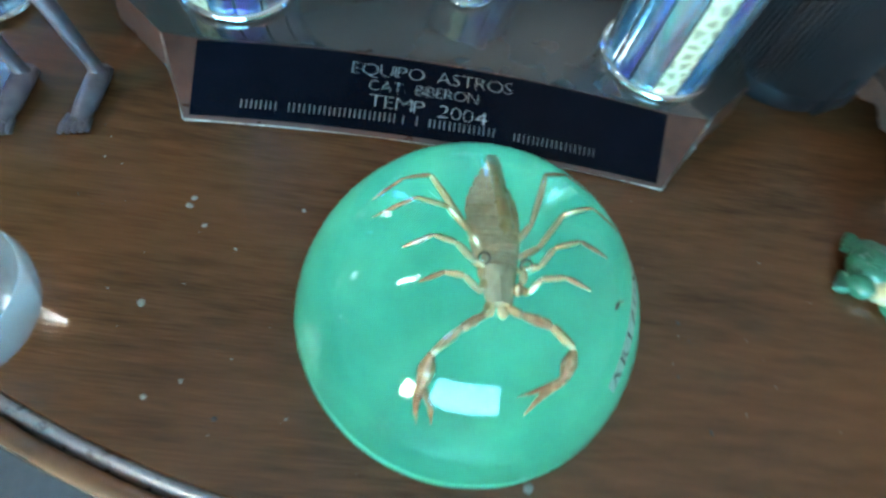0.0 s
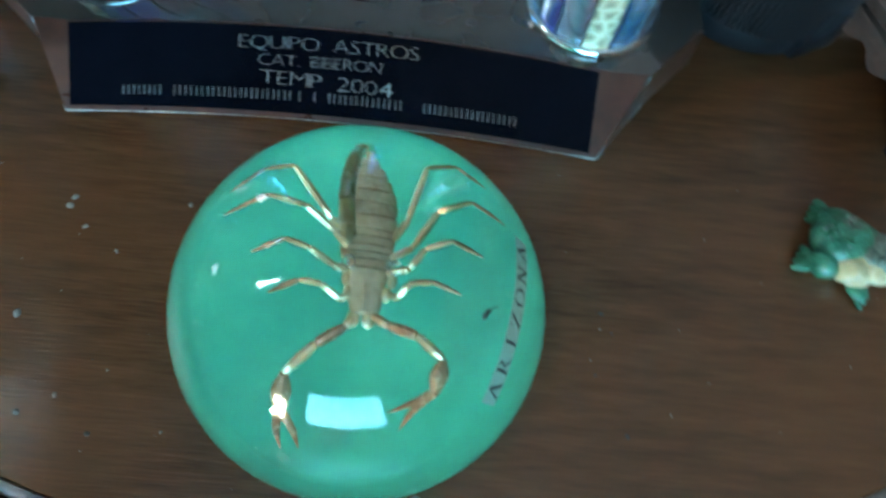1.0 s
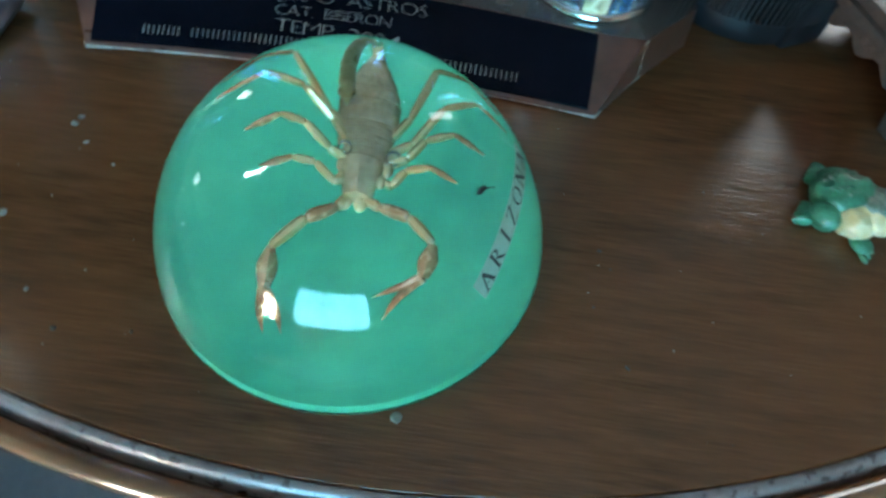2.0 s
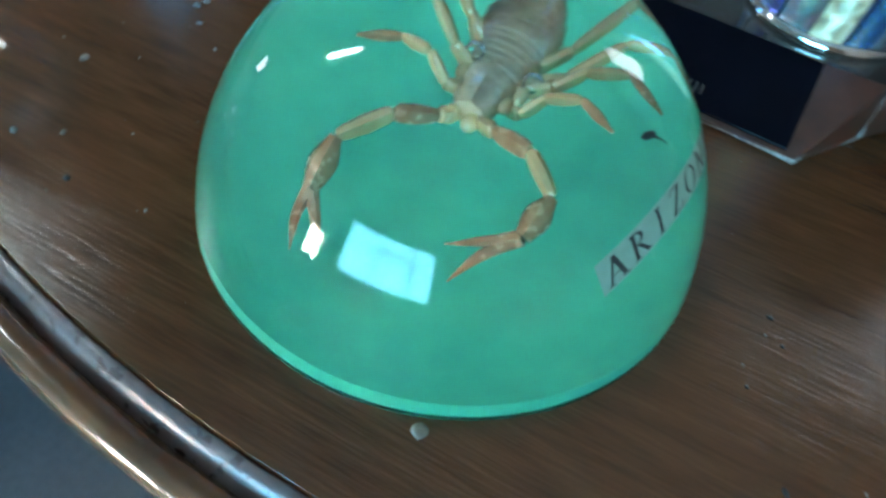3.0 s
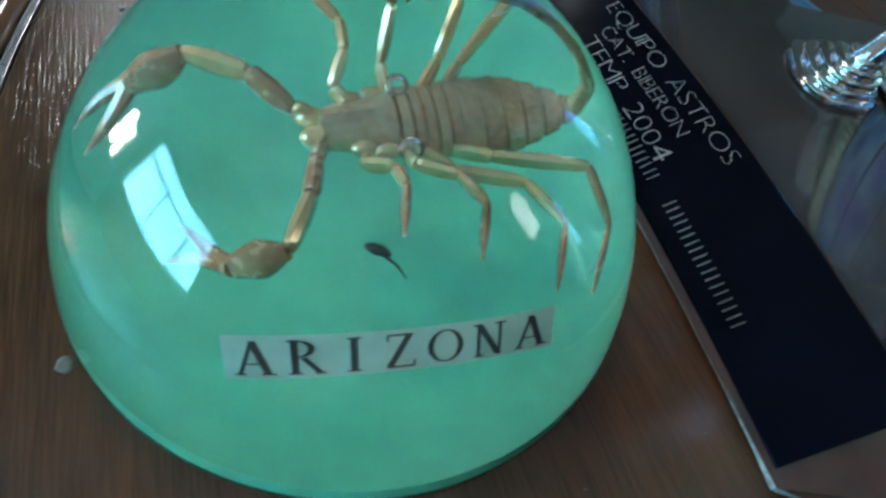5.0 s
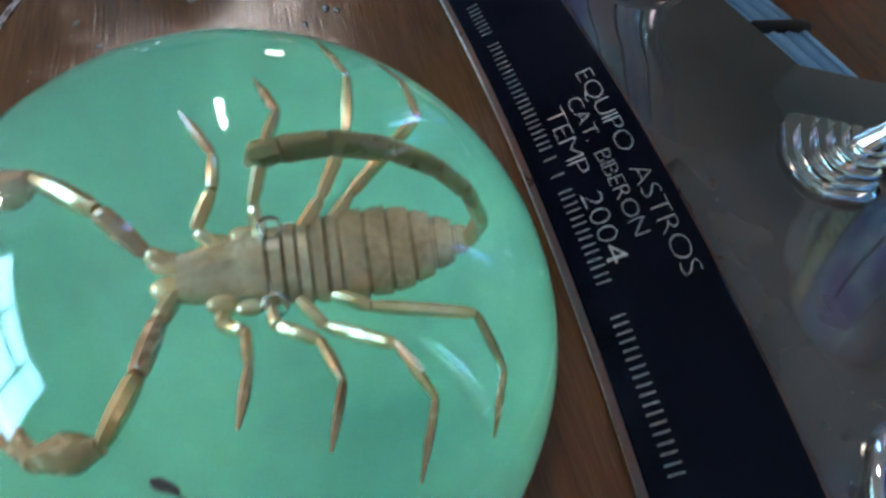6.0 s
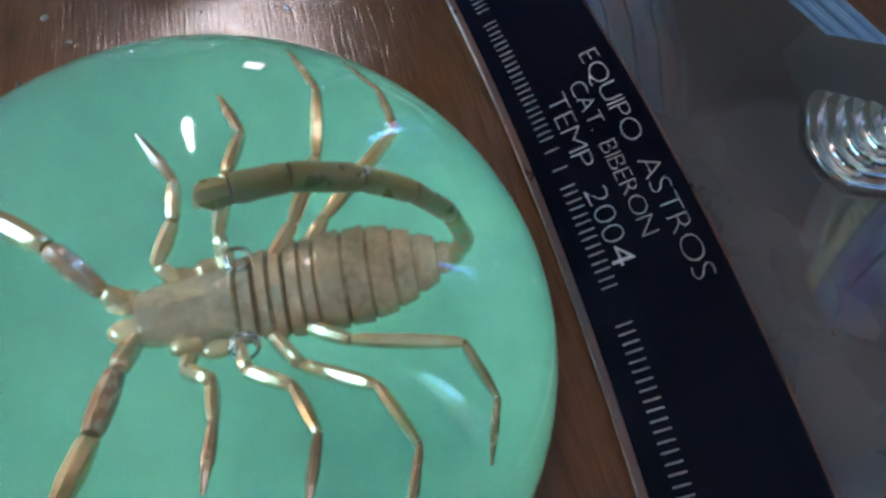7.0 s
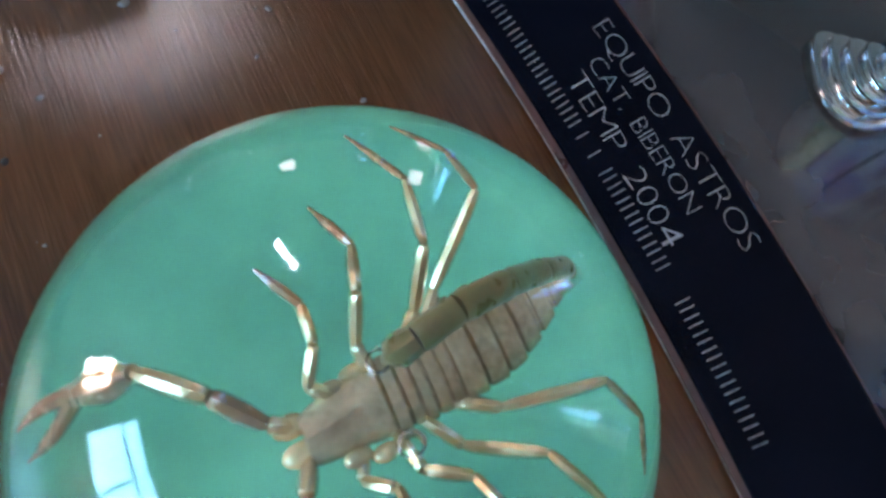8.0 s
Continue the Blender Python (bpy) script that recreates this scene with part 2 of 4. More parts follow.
def tube(points, radii, steps=10, flat=1.0, bm=None, subdiv=4):
    """A smooth tapering tube through points; flat squeezes it along its side axis."""
    own = bm is None
    bm = bm or bmesh.new()
    pts = [Vector(p) for p in points]
    fine, rad = [], []
    n = len(pts)
    for i in range(n - 1):
        p0, p1, p2, p3 = pts[max(i - 1, 0)], pts[i], pts[i + 1], pts[min(i + 2, n - 1)]
        for k in range(subdiv):
            t = k / subdiv
            fine.append(0.5 * ((2 * p1) + (p2 - p0) * t + (2 * p0 - 5 * p1 + 4 * p2 - p3) * t * t + (3 * p1 - p0 - 3 * p2 + p3) * t ** 3))
            s = t * t * (3 - 2 * t)
            rad.append(radii[i] * (1 - s) + radii[i + 1] * s)
    fine.append(pts[-1])
    rad.append(radii[-1])
    rings = []
    side = None
    for i, (p, r) in enumerate(zip(fine, rad)):
        d = (fine[min(i + 1, len(fine) - 1)] - fine[max(i - 1, 0)]).normalized()
        if side is None:
            ref = Vector((0, 0, 1)) if abs(d.z) < 0.9 else Vector((1, 0, 0))
            side = d.cross(ref).normalized()
        side = (side - d * side.dot(d)).normalized()
        up = side.cross(d)
        rings.append([bm.verts.new(p + r * (math.cos(2 * math.pi * k / steps) * side * flat + math.sin(2 * math.pi * k / steps) * up)) for k in range(steps)])
    for a, b in zip(rings, rings[1:]):
        for k in range(steps):
            bm.faces.new((a[k], a[(k + 1) % steps], b[(k + 1) % steps], b[k]))
    for ring, sgn in ((rings[0], -1), (rings[-1], 1)):
        c = sum((v.co for v in ring), Vector()) / steps
        tip = bm.verts.new(c)
        for k in range(steps):
            bm.faces.new((ring[k], ring[(k + 1) % steps], tip) if sgn > 0 else (ring[(k + 1) % steps], ring[k], tip))
    if own:
        bmesh.ops.recalc_face_normals(bm, faces=bm.faces[:])
    return bm


def blob(bm, center, radii, turn=(0, 0, 0), sub=3, rough=0.0, mat=0, freq=200.0):
    """An ellipsoid with an uneven skin, added to bm."""
    m = Matrix.Translation(center) @ Euler([radians(a) for a in turn]).to_matrix().to_4x4() @ Matrix.Diagonal((*radii, 1))
    r = bmesh.ops.create_icosphere(bm, subdivisions=sub, radius=1.0, matrix=m)
    c = Vector(center)
    for v in r["verts"]:
        if rough:
            d = (v.co - c).normalized()
            v.co += d * rough * noise.noise(v.co * freq)
        for f in v.link_faces:
            f.material_index = mat
    return bm


def prism(outline, z0, z1, bevel=0.0):
    """A flat outline of (x, y) pairs raised from z0 to z1."""
    bm = bmesh.new()
    lo = [bm.verts.new((x, y, z0)) for x, y in outline]
    hi = [bm.verts.new((x, y, z1)) for x, y in outline]
    bm.faces.new(lo[::-1])
    bm.faces.new(hi)
    n = len(outline)
    for i in range(n):
        bm.faces.new((lo[i], lo[(i + 1) % n], hi[(i + 1) % n], hi[i]))
    bmesh.ops.recalc_face_normals(bm, faces=bm.faces[:])
    if bevel:
        bmesh.ops.bevel(bm, geom=bm.edges[:], offset=bevel, segments=2, affect="EDGES", profile=0.6)
    return bm


def letters(text, height):
    """A line of raised letters as a bmesh, its left end at x = 0, its middle on y = 0, scaled to cap height."""
    cu = bpy.data.curves.new("letters", "FONT")
    cu.body, cu.size, cu.extrude, cu.resolution_u, cu.offset = text, 1.0, 0.0, 3, -0.012 if text == "4" else -0.034
    ob = bpy.data.objects.new("letters", cu)
    scene.collection.objects.link(ob)
    me = bpy.data.meshes.new_from_object(ob.evaluated_get(bpy.context.evaluated_depsgraph_get()))
    bpy.data.objects.remove(ob)
    bm = bmesh.new()
    bm.from_mesh(me)
    bpy.data.meshes.remove(me)
    k = height / 0.69
    x0 = min(v.co.x for v in bm.verts)
    for v in bm.verts:
        v.co = Vector(((v.co.x - x0) * k, (v.co.y - 0.345) * k, 0))
    return bm


def serif_letter(ch):
    """One roman capital with thick and thin strokes and serifs, 0.8 wide and 1 high."""
    bm = bmesh.new()
    level = [0.0]

    def poly(pts):
        level[0] += 0.000006
        n = 5
        # cut into short pieces so that the letter follows a curved skin
        (x0, y0), (x1, y1), (x2, y2), (x3, y3) = pts
        rows = [[bm.verts.new((x0 + (x1 - x0) * i / n, y0 + (y1 - y0) * i / n, level[0])), bm.verts.new((x3 + (x2 - x3) * i / n, y3 + (y2 - y3) * i / n, level[0]))] for i in range(n + 1)]
        for a, b in zip(rows, rows[1:]):
            bm.faces.new((a[0], b[0], b[1], a[1]))

    def bar(x0, y0, x1, y1, w):
        poly([(x0 - w / 2, y0), (x1 - w / 2, y1), (x1 + w / 2, y1), (x0 + w / 2, y0)])

    def flat(x0, x1, y, w=0.05):
        poly([(x0, y - w / 2), (x1, y - w / 2), (x1, y + w / 2), (x0, y + w / 2)])

    def arc(cx, cy, rx, ry, a0, a1, thick, thin):
        level[0] += 0.000006
        rows = []
        for i in range(17):
            a = radians(a0 + (a1 - a0) * i / 16)
            t = thin + (thick - thin) * abs(math.cos(a))
            rows.append([bm.verts.new((cx + (rx + d) * math.cos(a), cy + (ry + d * 0.6) * math.sin(a), level[0])) for d in (-t / 2, t / 2)])
        for a, b in zip(rows, rows[1:]):
            bm.faces.new((a[0], b[0], b[1], a[1]))

    if ch == "A":
        bar(0.10, 0.02, 0.38, 0.98, 0.09)
        bar(0.68, 0.02, 0.38, 0.98, 0.17)
        flat(0.0, 0.22, 0.03)
        flat(0.54, 0.84, 0.03)
        flat(0.2, 0.58, 0.33, 0.04)
    elif ch == "R":
        bar(0.18, 0.0, 0.18, 1.0, 0.16)
        arc(0.24, 0.74, 0.30, 0.22, -90, 90, 0.15, 0.05)
        bar(0.72, 0.02, 0.36, 0.5, 0.16)
        flat(0.02, 0.34, 0.03)
        flat(0.02, 0.30, 0.97)
        flat(0.60, 0.84, 0.03)
    elif ch == "I":
        bar(0.4, 0.0, 0.4, 1.0, 0.16)
        flat(0.24, 0.56, 0.03)
        flat(0.24, 0.56, 0.97)
    elif ch == "Z":
        bar(0.14, 0.03, 0.60, 0.97, 0.17)
        flat(0.10, 0.68, 0.97, 0.06)
        flat(0.08, 0.72, 0.03, 0.06)
        bar(0.10, 0.80, 0.10, 0.97, 0.05)
        bar(0.72, 0.03, 0.72, 0.22, 0.05)
    elif ch == "O":
        arc(0.4, 0.5, 0.36, 0.47, 0, 360, 0.14, 0.06)
    elif ch == "N":
        bar(0.14, 0.0, 0.14, 1.0, 0.08)
        bar(0.66, 0.0, 0.66, 1.0, 0.08)
        bar(0.64, 0.02, 0.15, 0.98, 0.17)
        flat(0.02, 0.28, 0.03)
        flat(0.54, 0.80, 0.97)
        flat(0.0, 0.2, 0.97)
    return bm


def width_of(bm):
    return max(v.co.x for v in bm.verts)


# ---- room ----
FLOOR_Z = -0.75
X0, X1, Y0, Y1, CEIL = -1.25, 2.6, -3.0, 1.9, 2.3


def room():
    part("floor", box(X0 - 0.1, X1 + 0.1, Y0 - 0.1, Y1 + 0.1, FLOOR_Z - 0.1, FLOOR_Z), FLOOR)
    tagged(bpy.data.objects["floor"], "dark slate-blue polished floor", "floor", kind="structure")
    ob = part("ceiling", box(X0 - 0.1, X1 + 0.1, Y0 - 0.1, Y1 + 0.1, CEIL, CEIL + 0.1), CEILING)
    tagged(ob, "plain pale painted ceiling above the table", "ceiling", kind="structure")

    def wall(name, axis, at, out, lo, hi, holes):
        """A wall in pieces round its openings; holes are (a0, a1, z0, z1), side by side along the wall."""
        bm = bmesh.new()
        t0, t1 = sorted((at, at + out * 0.1))

        def piece(a0, a1, z0, z1):
            b = box(a0, a1, t0, t1, z0, z1) if axis == "x" else box(t0, t1, a0, a1, z0, z1)
            me = bpy.data.meshes.new("piece")
            b.to_mesh(me)
            b.free()
            bm.from_mesh(me)
            bpy.data.meshes.remove(me)

        a = lo
        for h0, h1, z0, z1 in sorted(holes):
            piece(a, h0, FLOOR_Z, CEIL)
            if z0 > FLOOR_Z:
                piece(h0, h1, FLOOR_Z, z0)
            if z1 < CEIL:
                piece(h0, h1, z1, CEIL)
            a = h1
        piece(a, hi, FLOOR_Z, CEIL)
        ob = part(name, bm, PLASTER, smooth=False)
        tagged(ob, "plain brown panelled wall", "wall", kind="structure")

    front = (-1.02, 1.04, -0.02, 1.06)
    SLIT_A, SLIT_B = (-0.19, -0.12, 0.84, 1.42), (-1.58, -1.53, 0.50, 1.40)
    LOW, SIDE, FAR = (0.09, 0.2, 0.0, 0.13), (-2.6, -1.9, -0.16, 0.36), (0.94, 1.16, 0.16, 0.44)
    wall("wall_south", "x", Y0, -1, X0 - 0.1, X1 + 0.1, [front])
    wall("wall_north", "x", Y1, 1, X0 - 0.1, X1 + 0.1, [(0.75, 1.55, 0.75, 1.6)])
    wall("wall_west", "y", X0, -1, Y0, Y1, [SIDE, SLIT_A, SLIT_B, LOW, FAR])
    wall("wall_east", "y", X1, 1, Y0, Y1, [])

    def window(name, axis, at, out, hole, cols, rows, glowing, label):
        a0, a1, z0, z1 = hole
        w = thing(name, label, "window", kind="structure")
        d0, d1 = sorted((at + out * 0.02, at + out * 0.07))

        def bar(n, p0, p1, q0, q1):
            b = box(p0, p1, d0, d1, q0, q1, 0.004) if axis == "x" else box(d0, d1, p0, p1, q0, q1, 0.004)
            part(n, b, FRAME, w)

        f = min(0.035, (a1 - a0) * 0.12)
        bar("frame_side", a0, a0 + f, z0, z1)
        bar("frame_side", a1 - f, a1, z0, z1)
        bar("frame_rail", a0 + f, a1 - f, z0, z0 + f)
        bar("frame_rail", a0 + f, a1 - f, z1 - f, z1)
        for c in cols:
            bar("mullion", a0 + c * (a1 - a0) - 0.024, a0 + c * (a1 - a0) + 0.024, z0 + f, z1 - f)
        for r in rows:
            zc = z0 + r * (z1 - z0)
            edges = [a0 + f] + [a0 + c * (a1 - a0) for c in cols] + [a1 - f]
            for e0, e1 in zip(edges, edges[1:]):
                bar("transom", e0 + 0.024, e1 - 0.024, zc - 0.024, zc + 0.024)
        o = at + out * 0.16
        b = box(a0 - 0.1, a1 + 0.1, min(o, o + out * 0.01), max(o, o + out * 0.01), z0 - 0.1, z1 + 0.1) if axis == "x" else box(min(o, o + out * 0.01), max(o, o + out * 0.01), a0 - 0.1, a1 + 0.1, z0 - 0.1, z1 + 0.1)
        ob = part("backdrop_sky", b, glowing, smooth=False)
        tagged(ob, "bright daylight sky outside the window", "sky", kind="structure")

    window("window_1", "x", Y0, -1, front, (0.38, 0.75), (0.7,), SKY_FRONT, "wide dark-framed window with bluish daylight behind it")
    window("window_2", "y", X0, -1, SIDE, (0.5,), (0.5,), SKY_DOOR, "small dark-framed window with white daylight behind it")
    window("window_3", "y", X0, -1, SLIT_A, (), (), SKY_TOP, "tall narrow slit window with bright daylight behind it")
    window("window_7", "y", X0, -1, LOW, (), (), SKY_BACK, "small low window with bright daylight behind it")
    window("window_6", "y", X0, -1, FAR, (), (), SKY_BACK, "small window with dull daylight behind it")
    window("window_5", "y", X0, -1, SLIT_B, (), (), SKY_HIGH, "tall narrow slit window with bright daylight behind it")
    window("window_4", "x", Y1, 1, (0.75, 1.55, 0.75, 1.6), (0.5,), (), SKY_BACK, "dark-framed window with dull daylight behind it")


room()


# ---- table ----
TC, TR = (6.6 * MM, 186.3 * MM), 234.7 * MM


def table():
    t = thing("side_table", "round dark varnished wooden table with a grooved, beaded edge", "table")
    part("tabletop", lathe([(0.0, -0.018), (TR - 0.004, -0.018), (TR - 0.0014, -0.014), (TR - 0.0014, -0.0006), (TR - 0.0018, -0.0001), (TR - 0.0026, 0.0), (TR * 0.7, 0.0), (0.0, 0.0)], 220, TC), WOOD, t)
    ring = []
    for k in range(17):
        a = 2 * math.pi * k / 16
        ring.append((TR + 0.0040 + 0.0023 * math.cos(a), -0.0036 + 0.0028 * math.sin(a)))
    cove = [(TR - 0.0013, -0.0140), (TR - 0.0013, -0.0002), (TR - 0.0007, -0.0001), (TR - 0.0001, -0.0004), (TR + 0.0005, -0.0010), (TR + 0.0010, -0.0018), (TR + 0.0014, -0.0027), (TR + 0.0017, -0.0036), (TR + 0.0017, -0.0140), (TR - 0.0013, -0.0140)]
    part("edge_groove", lathe(cove, 220, TC, cap=False), LACQUER, t, "shiny dark lacquered groove inside the edge moulding")
    part("rim_bead", lathe(ring, 220, TC, cap=False), BEAD, t, "rounded copper-brown polished edge moulding")
    part("apron", lathe([(TR - 0.03, -0.06), (TR - 0.02, -0.06), (TR - 0.014, -0.018), (TR - 0.03, -0.018)], 96, TC), WOOD, t)
    part("pedestal", lathe([(0.11, FLOOR_Z), (0.11, FLOOR_Z + 0.03), (0.05, FLOOR_Z + 0.06), (0.03, FLOOR_Z + 0.2), (0.045, -0.3), (0.03, -0.12), (0.07, -0.018)], 48, TC), WOOD, t)


table()

# ---- paperweight ----
DR, DH, DZ = 37.49 * MM, 43.84 * MM, -7.65 * MM


def dome_r(z):
    return DR * math.sqrt(max(0.0, 1 - ((z - DZ) / DH) ** 2))


def on_dome(az, z, lift=0.0):
    """A point on the dome's skin at that azimuth (radians from x) and height."""
    r = dome_r(z)
    n = Vector((r * math.cos(az) / DR ** 2, r * math.sin(az) / DR ** 2, (z - DZ) / DH ** 2)).normalized()
    return Vector((r * math.cos(az), r * math.sin(az), z)) + n * lift


def scorpion(parent):
    s = new("scorpion_specimen")
    s.parent = parent
    s.location = (1.2 * MM, 1.0 * MM, -1.0 * MM)
    tagged(s, "preserved golden-brown scorpion cast in clear resin")
    # head shield and abdomen, the plates overlapping like tiles
    bm = bmesh.new()
    n, m = 132, 24
    rings = []
    for i in range(n + 1):
        u = i / n
        y = -6.6 + 23.2 * u
        if u < 0.28:
            k = u / 0.28
            w = 1.75 + 1.35 * k ** 0.7
            h = 1.7 + 0.6 * k
            seg = 0.05 * math.sin(9 * k)
        else:
            k = (u - 0.28) / 0.72
            w = 3.1 + 0.85 * math.sin(math.pi * min(1, k * 1.05)) ** 0.8 - 2.2 * max(0, k - 0.55) ** 1.6 / 0.28
            h = 2.25 + 0.3 * math.sin(math.pi * k) - 1.15 * k ** 2
            ph = (k * (15.0 if k < 0.4 else 8.75)) % 1.0
            seg = (0.13 if k < 0.4 else 0.20) * ph - (0.24 if ph < 0.14 else 0.0) + 0.04 * noise.noise(Vector((k * 9, 0.3, 0.7)))
        if i in (0, n):
            w, h = w * 0.45, h * 0.5
        zc = 17.4 - 4.2 * u ** 1.2
        xs = 1.1 - 2.5 * u
        ring = []
        for j in range(m):
            a = 2 * math.pi * j / m
            c, sn = math.cos(a), math.sin(a)
            keel = 0.22 * math.exp(-((c - 0.0) / 0.2) ** 2) if sn > 0 and u < 0.28 else 0.0
            z = zc + (h + seg + keel) * (sn if sn > 0 else sn * 0.75)
            ring.append(bm.verts.new(((xs + (w + seg) * c) * MM, y * MM, z * MM)))
        rings.append(ring)
    for a, b in zip(rings, rings[1:]):
        for j in range(m):
            bm.faces.new((a[j], a[(j + 1) % m], b[(j + 1) % m], b[j]))
    bm.faces.new(rings[0])
    bm.faces.new(rings[-1][::-1])
    bmesh.ops.recalc_face_normals(bm, faces=bm.faces[:])
    part("body", bm, HUSK_GREY, s)
    # hip joints that bulge beside the head shield, and small air bubbles on them
    bm = bmesh.new()
    for x, y in ((-1.9, -1.6), (4.3, -1.6), (-1.5, -3.6), (3.7, -3.6)):
        blob(bm, (x * MM, y * MM, 17.8 * MM), (0.75 * MM, 1.2 * MM, 0.75 * MM), sub=2)
    part("hip_joints", bm, HUSK_PALE, s)
    for x, y, z, r in ((4.6, 0.2, 18.2, 1.1), (-1.8, 0.4, 18.8, 1.0)):
        bm = bmesh.new()
        blob(bm, (x * MM, y * MM, z * MM), (r * MM, r * 1.05 * MM, r * 0.9 * MM), sub=3)
        part("air_bubble", bm, BUBBLE, s, "silvery air bubble caught beside the body")
    # eyes, jaws
    bm = bmesh.new()
    for x in (-0.9, 1.2):
        blob(bm, ((x + 0.5) * MM, -7.1 * MM, 17.4 * MM), (1.0 * MM, 1.4 * MM, 0.9 * MM), sub=2)
    part("jaws", bm, HUSK_PALE, s)
    # tail: five knuckled segments that arch over the back
    path = [(-1.2, 16.3, 13.2), (-1.5, 18.2, 16.5), (-1.9, 17.6, 22.0), (-2.1, 15.0, 27.0), (-2.1, 11.2, 30.4), (-1.7, 6.2, 32.6), (-1.0, 2.4, 33.0)]
    for k, (a, b) in enumerate(zip(path, path[1:])):
        va, vb = Vector(a) * MM, Vector(b) * MM
        r = (1.0, 1.15, 1.2, 1.3, 1.4, 1.35)[k] * MM
        part("tail_segment", tube([va, va.lerp(vb, 0.15), va.lerp(vb, 0.5), va.lerp(vb, 0.85), vb], [r * 0.86, r * 0.98, r * 0.95, r, r * 0.88], 14, 0.9, subdiv=2), HUSK if k < 2 else HUSK_DARK, s)
    part("stinger", tube([(-1.0 * MM, 2.4 * MM, 33.0 * MM), (-0.8 * MM, 1.0 * MM, 32.8 * MM), (-0.7 * MM, 0.2 * MM, 32.0 * MM), (-0.7 * MM, -0.1 * MM, 30.8 * MM)], [1.1 * MM, 1.3 * MM, 0.5 * MM, 0.08 * MM], 8, subdiv=3), HUSK_DARK, s)

    def limb(name, pts, rads, mats):
        for k, (a, b) in enumerate(zip(pts, pts[1:])):
            va, vb = Vector(a) * MM, Vector(b) * MM
            r0, r1 = rads[k] * MM, rads[k + 1] * MM
            mid = max(r0, r1) * 1.12
            part(name, tube([va, va.lerp(vb, 0.12), va.lerp(vb, 0.5), va.lerp(vb, 0.88), vb], [r0 * 0.7, r0, mid, r1 * 1.05, r1 * 0.7], 8, 0.75, subdiv=2), mats[k % len(mats)], s)

    legs_r = (
        [(2.8, -2.8, 16.8), (5.3, -3.9, 17.7), (6.9, -2.0, 19.2), (10.5, -1.9, 21.0), (14.8, -3.1, 20.0)],
        [(3.0, -0.5, 16.5), (6.6, 0.2, 18.6), (8.6, 3.2, 19.2), (12.7, 4.6, 20.2), (17.7, 3.1, 19.0)],
        [(2.8, 1.5, 16.0), (6.4, 3.7, 16.8), (9.8, 9.1, 18.5), (15.4, 11.7, 19.4), (21.8, 9.8, 17.8)],
        [(2.6, 3.5, 15.5), (5.2, 7.5, 16.6), (7.2, 16.3, 16.1), (11.0, 18.4, 11.6), (14.4, 16.5, 5.6)],
    )
    legs_l = (
        [(-0.6, -3.0, 17.0), (-2.3, -4.9, 18.6), (-4.8, -3.4, 20.2), (-7.9, -3.1, 20.1), (-11.8, -5.2, 20.0)],
        [(-0.8, -0.5, 16.5), (-3.6, -0.6, 19.6), (-6.8, 0.8, 23.0), (-10.4, 2.0, 22.0), (-14.8, 0.4, 19.2)],
        [(-1.0, 1.5, 16.0), (-4.2, 4.5, 18.4), (-8.3, 7.2, 21.3), (-13.9, 8.2, 22.6), (-20.2, 5.8, 17.5)],
        [(-1.2, 3.5, 15.5), (-5.2, 6.8, 16.5), (-11.2, 13.7, 18.6), (-15.7, 13.2, 18.4), (-20.0, 10.0, 14.5)],
    )
    for pts in legs_r + legs_l:
        limb("leg_joint", pts, (0.68, 0.76, 0.7, 0.6, 0.3), (HUSK_PALE, HUSK_PALE, HUSK, HUSK_RED))
    # claws
    for pts, tip_a, tip_b in (
        ([(2.2, -6.6, 17.4), (4.5, -7.8, 18.3), (8.9, -9.3, 19.3), (13.0, -12.0, 17.6), (12.2, -16.2, 15.2)], (5.4, -18.8, 12.6), (7.0, -20.6, 9.6)),
        ([(-0.2, -6.8, 17.4), (-1.2, -8.4, 17.8), (-4.6, -11.2, 18.6), (-8.6, -15.2, 16.6), (-9.2, -19.0, 12.2)], (-6.6, -23.2, 6.8), (-9.0, -23.8, 7.2)),
    ):
        limb("claw_arm", pts[:4], (0.85, 0.95, 1.05, 0.9), (HUSK, HUSK_RED, HUSK))
        part("claw_hand", tube([Vector(p) * MM for p in (pts[3], Vector(pts[3]).lerp(Vector(pts[4]), 0.5), pts[4])], [0.85 * MM, 1.95 * MM, 1.2 * MM], 10, 0.8), HUSK_RED, s)
        for tip in (tip_a, tip_b):
            a, b = Vector(pts[4]) * MM, Vector(tip) * MM
            mid = a.lerp(b, 0.5) + Vector(((0.5 if tip is tip_a else -0.5) * MM, 0, 0.3 * MM))
            part("claw_finger", tube([a, mid, b], [0.9 * MM, 0.62 * MM, 0.1 * MM], 8), HUSK_RED, s)


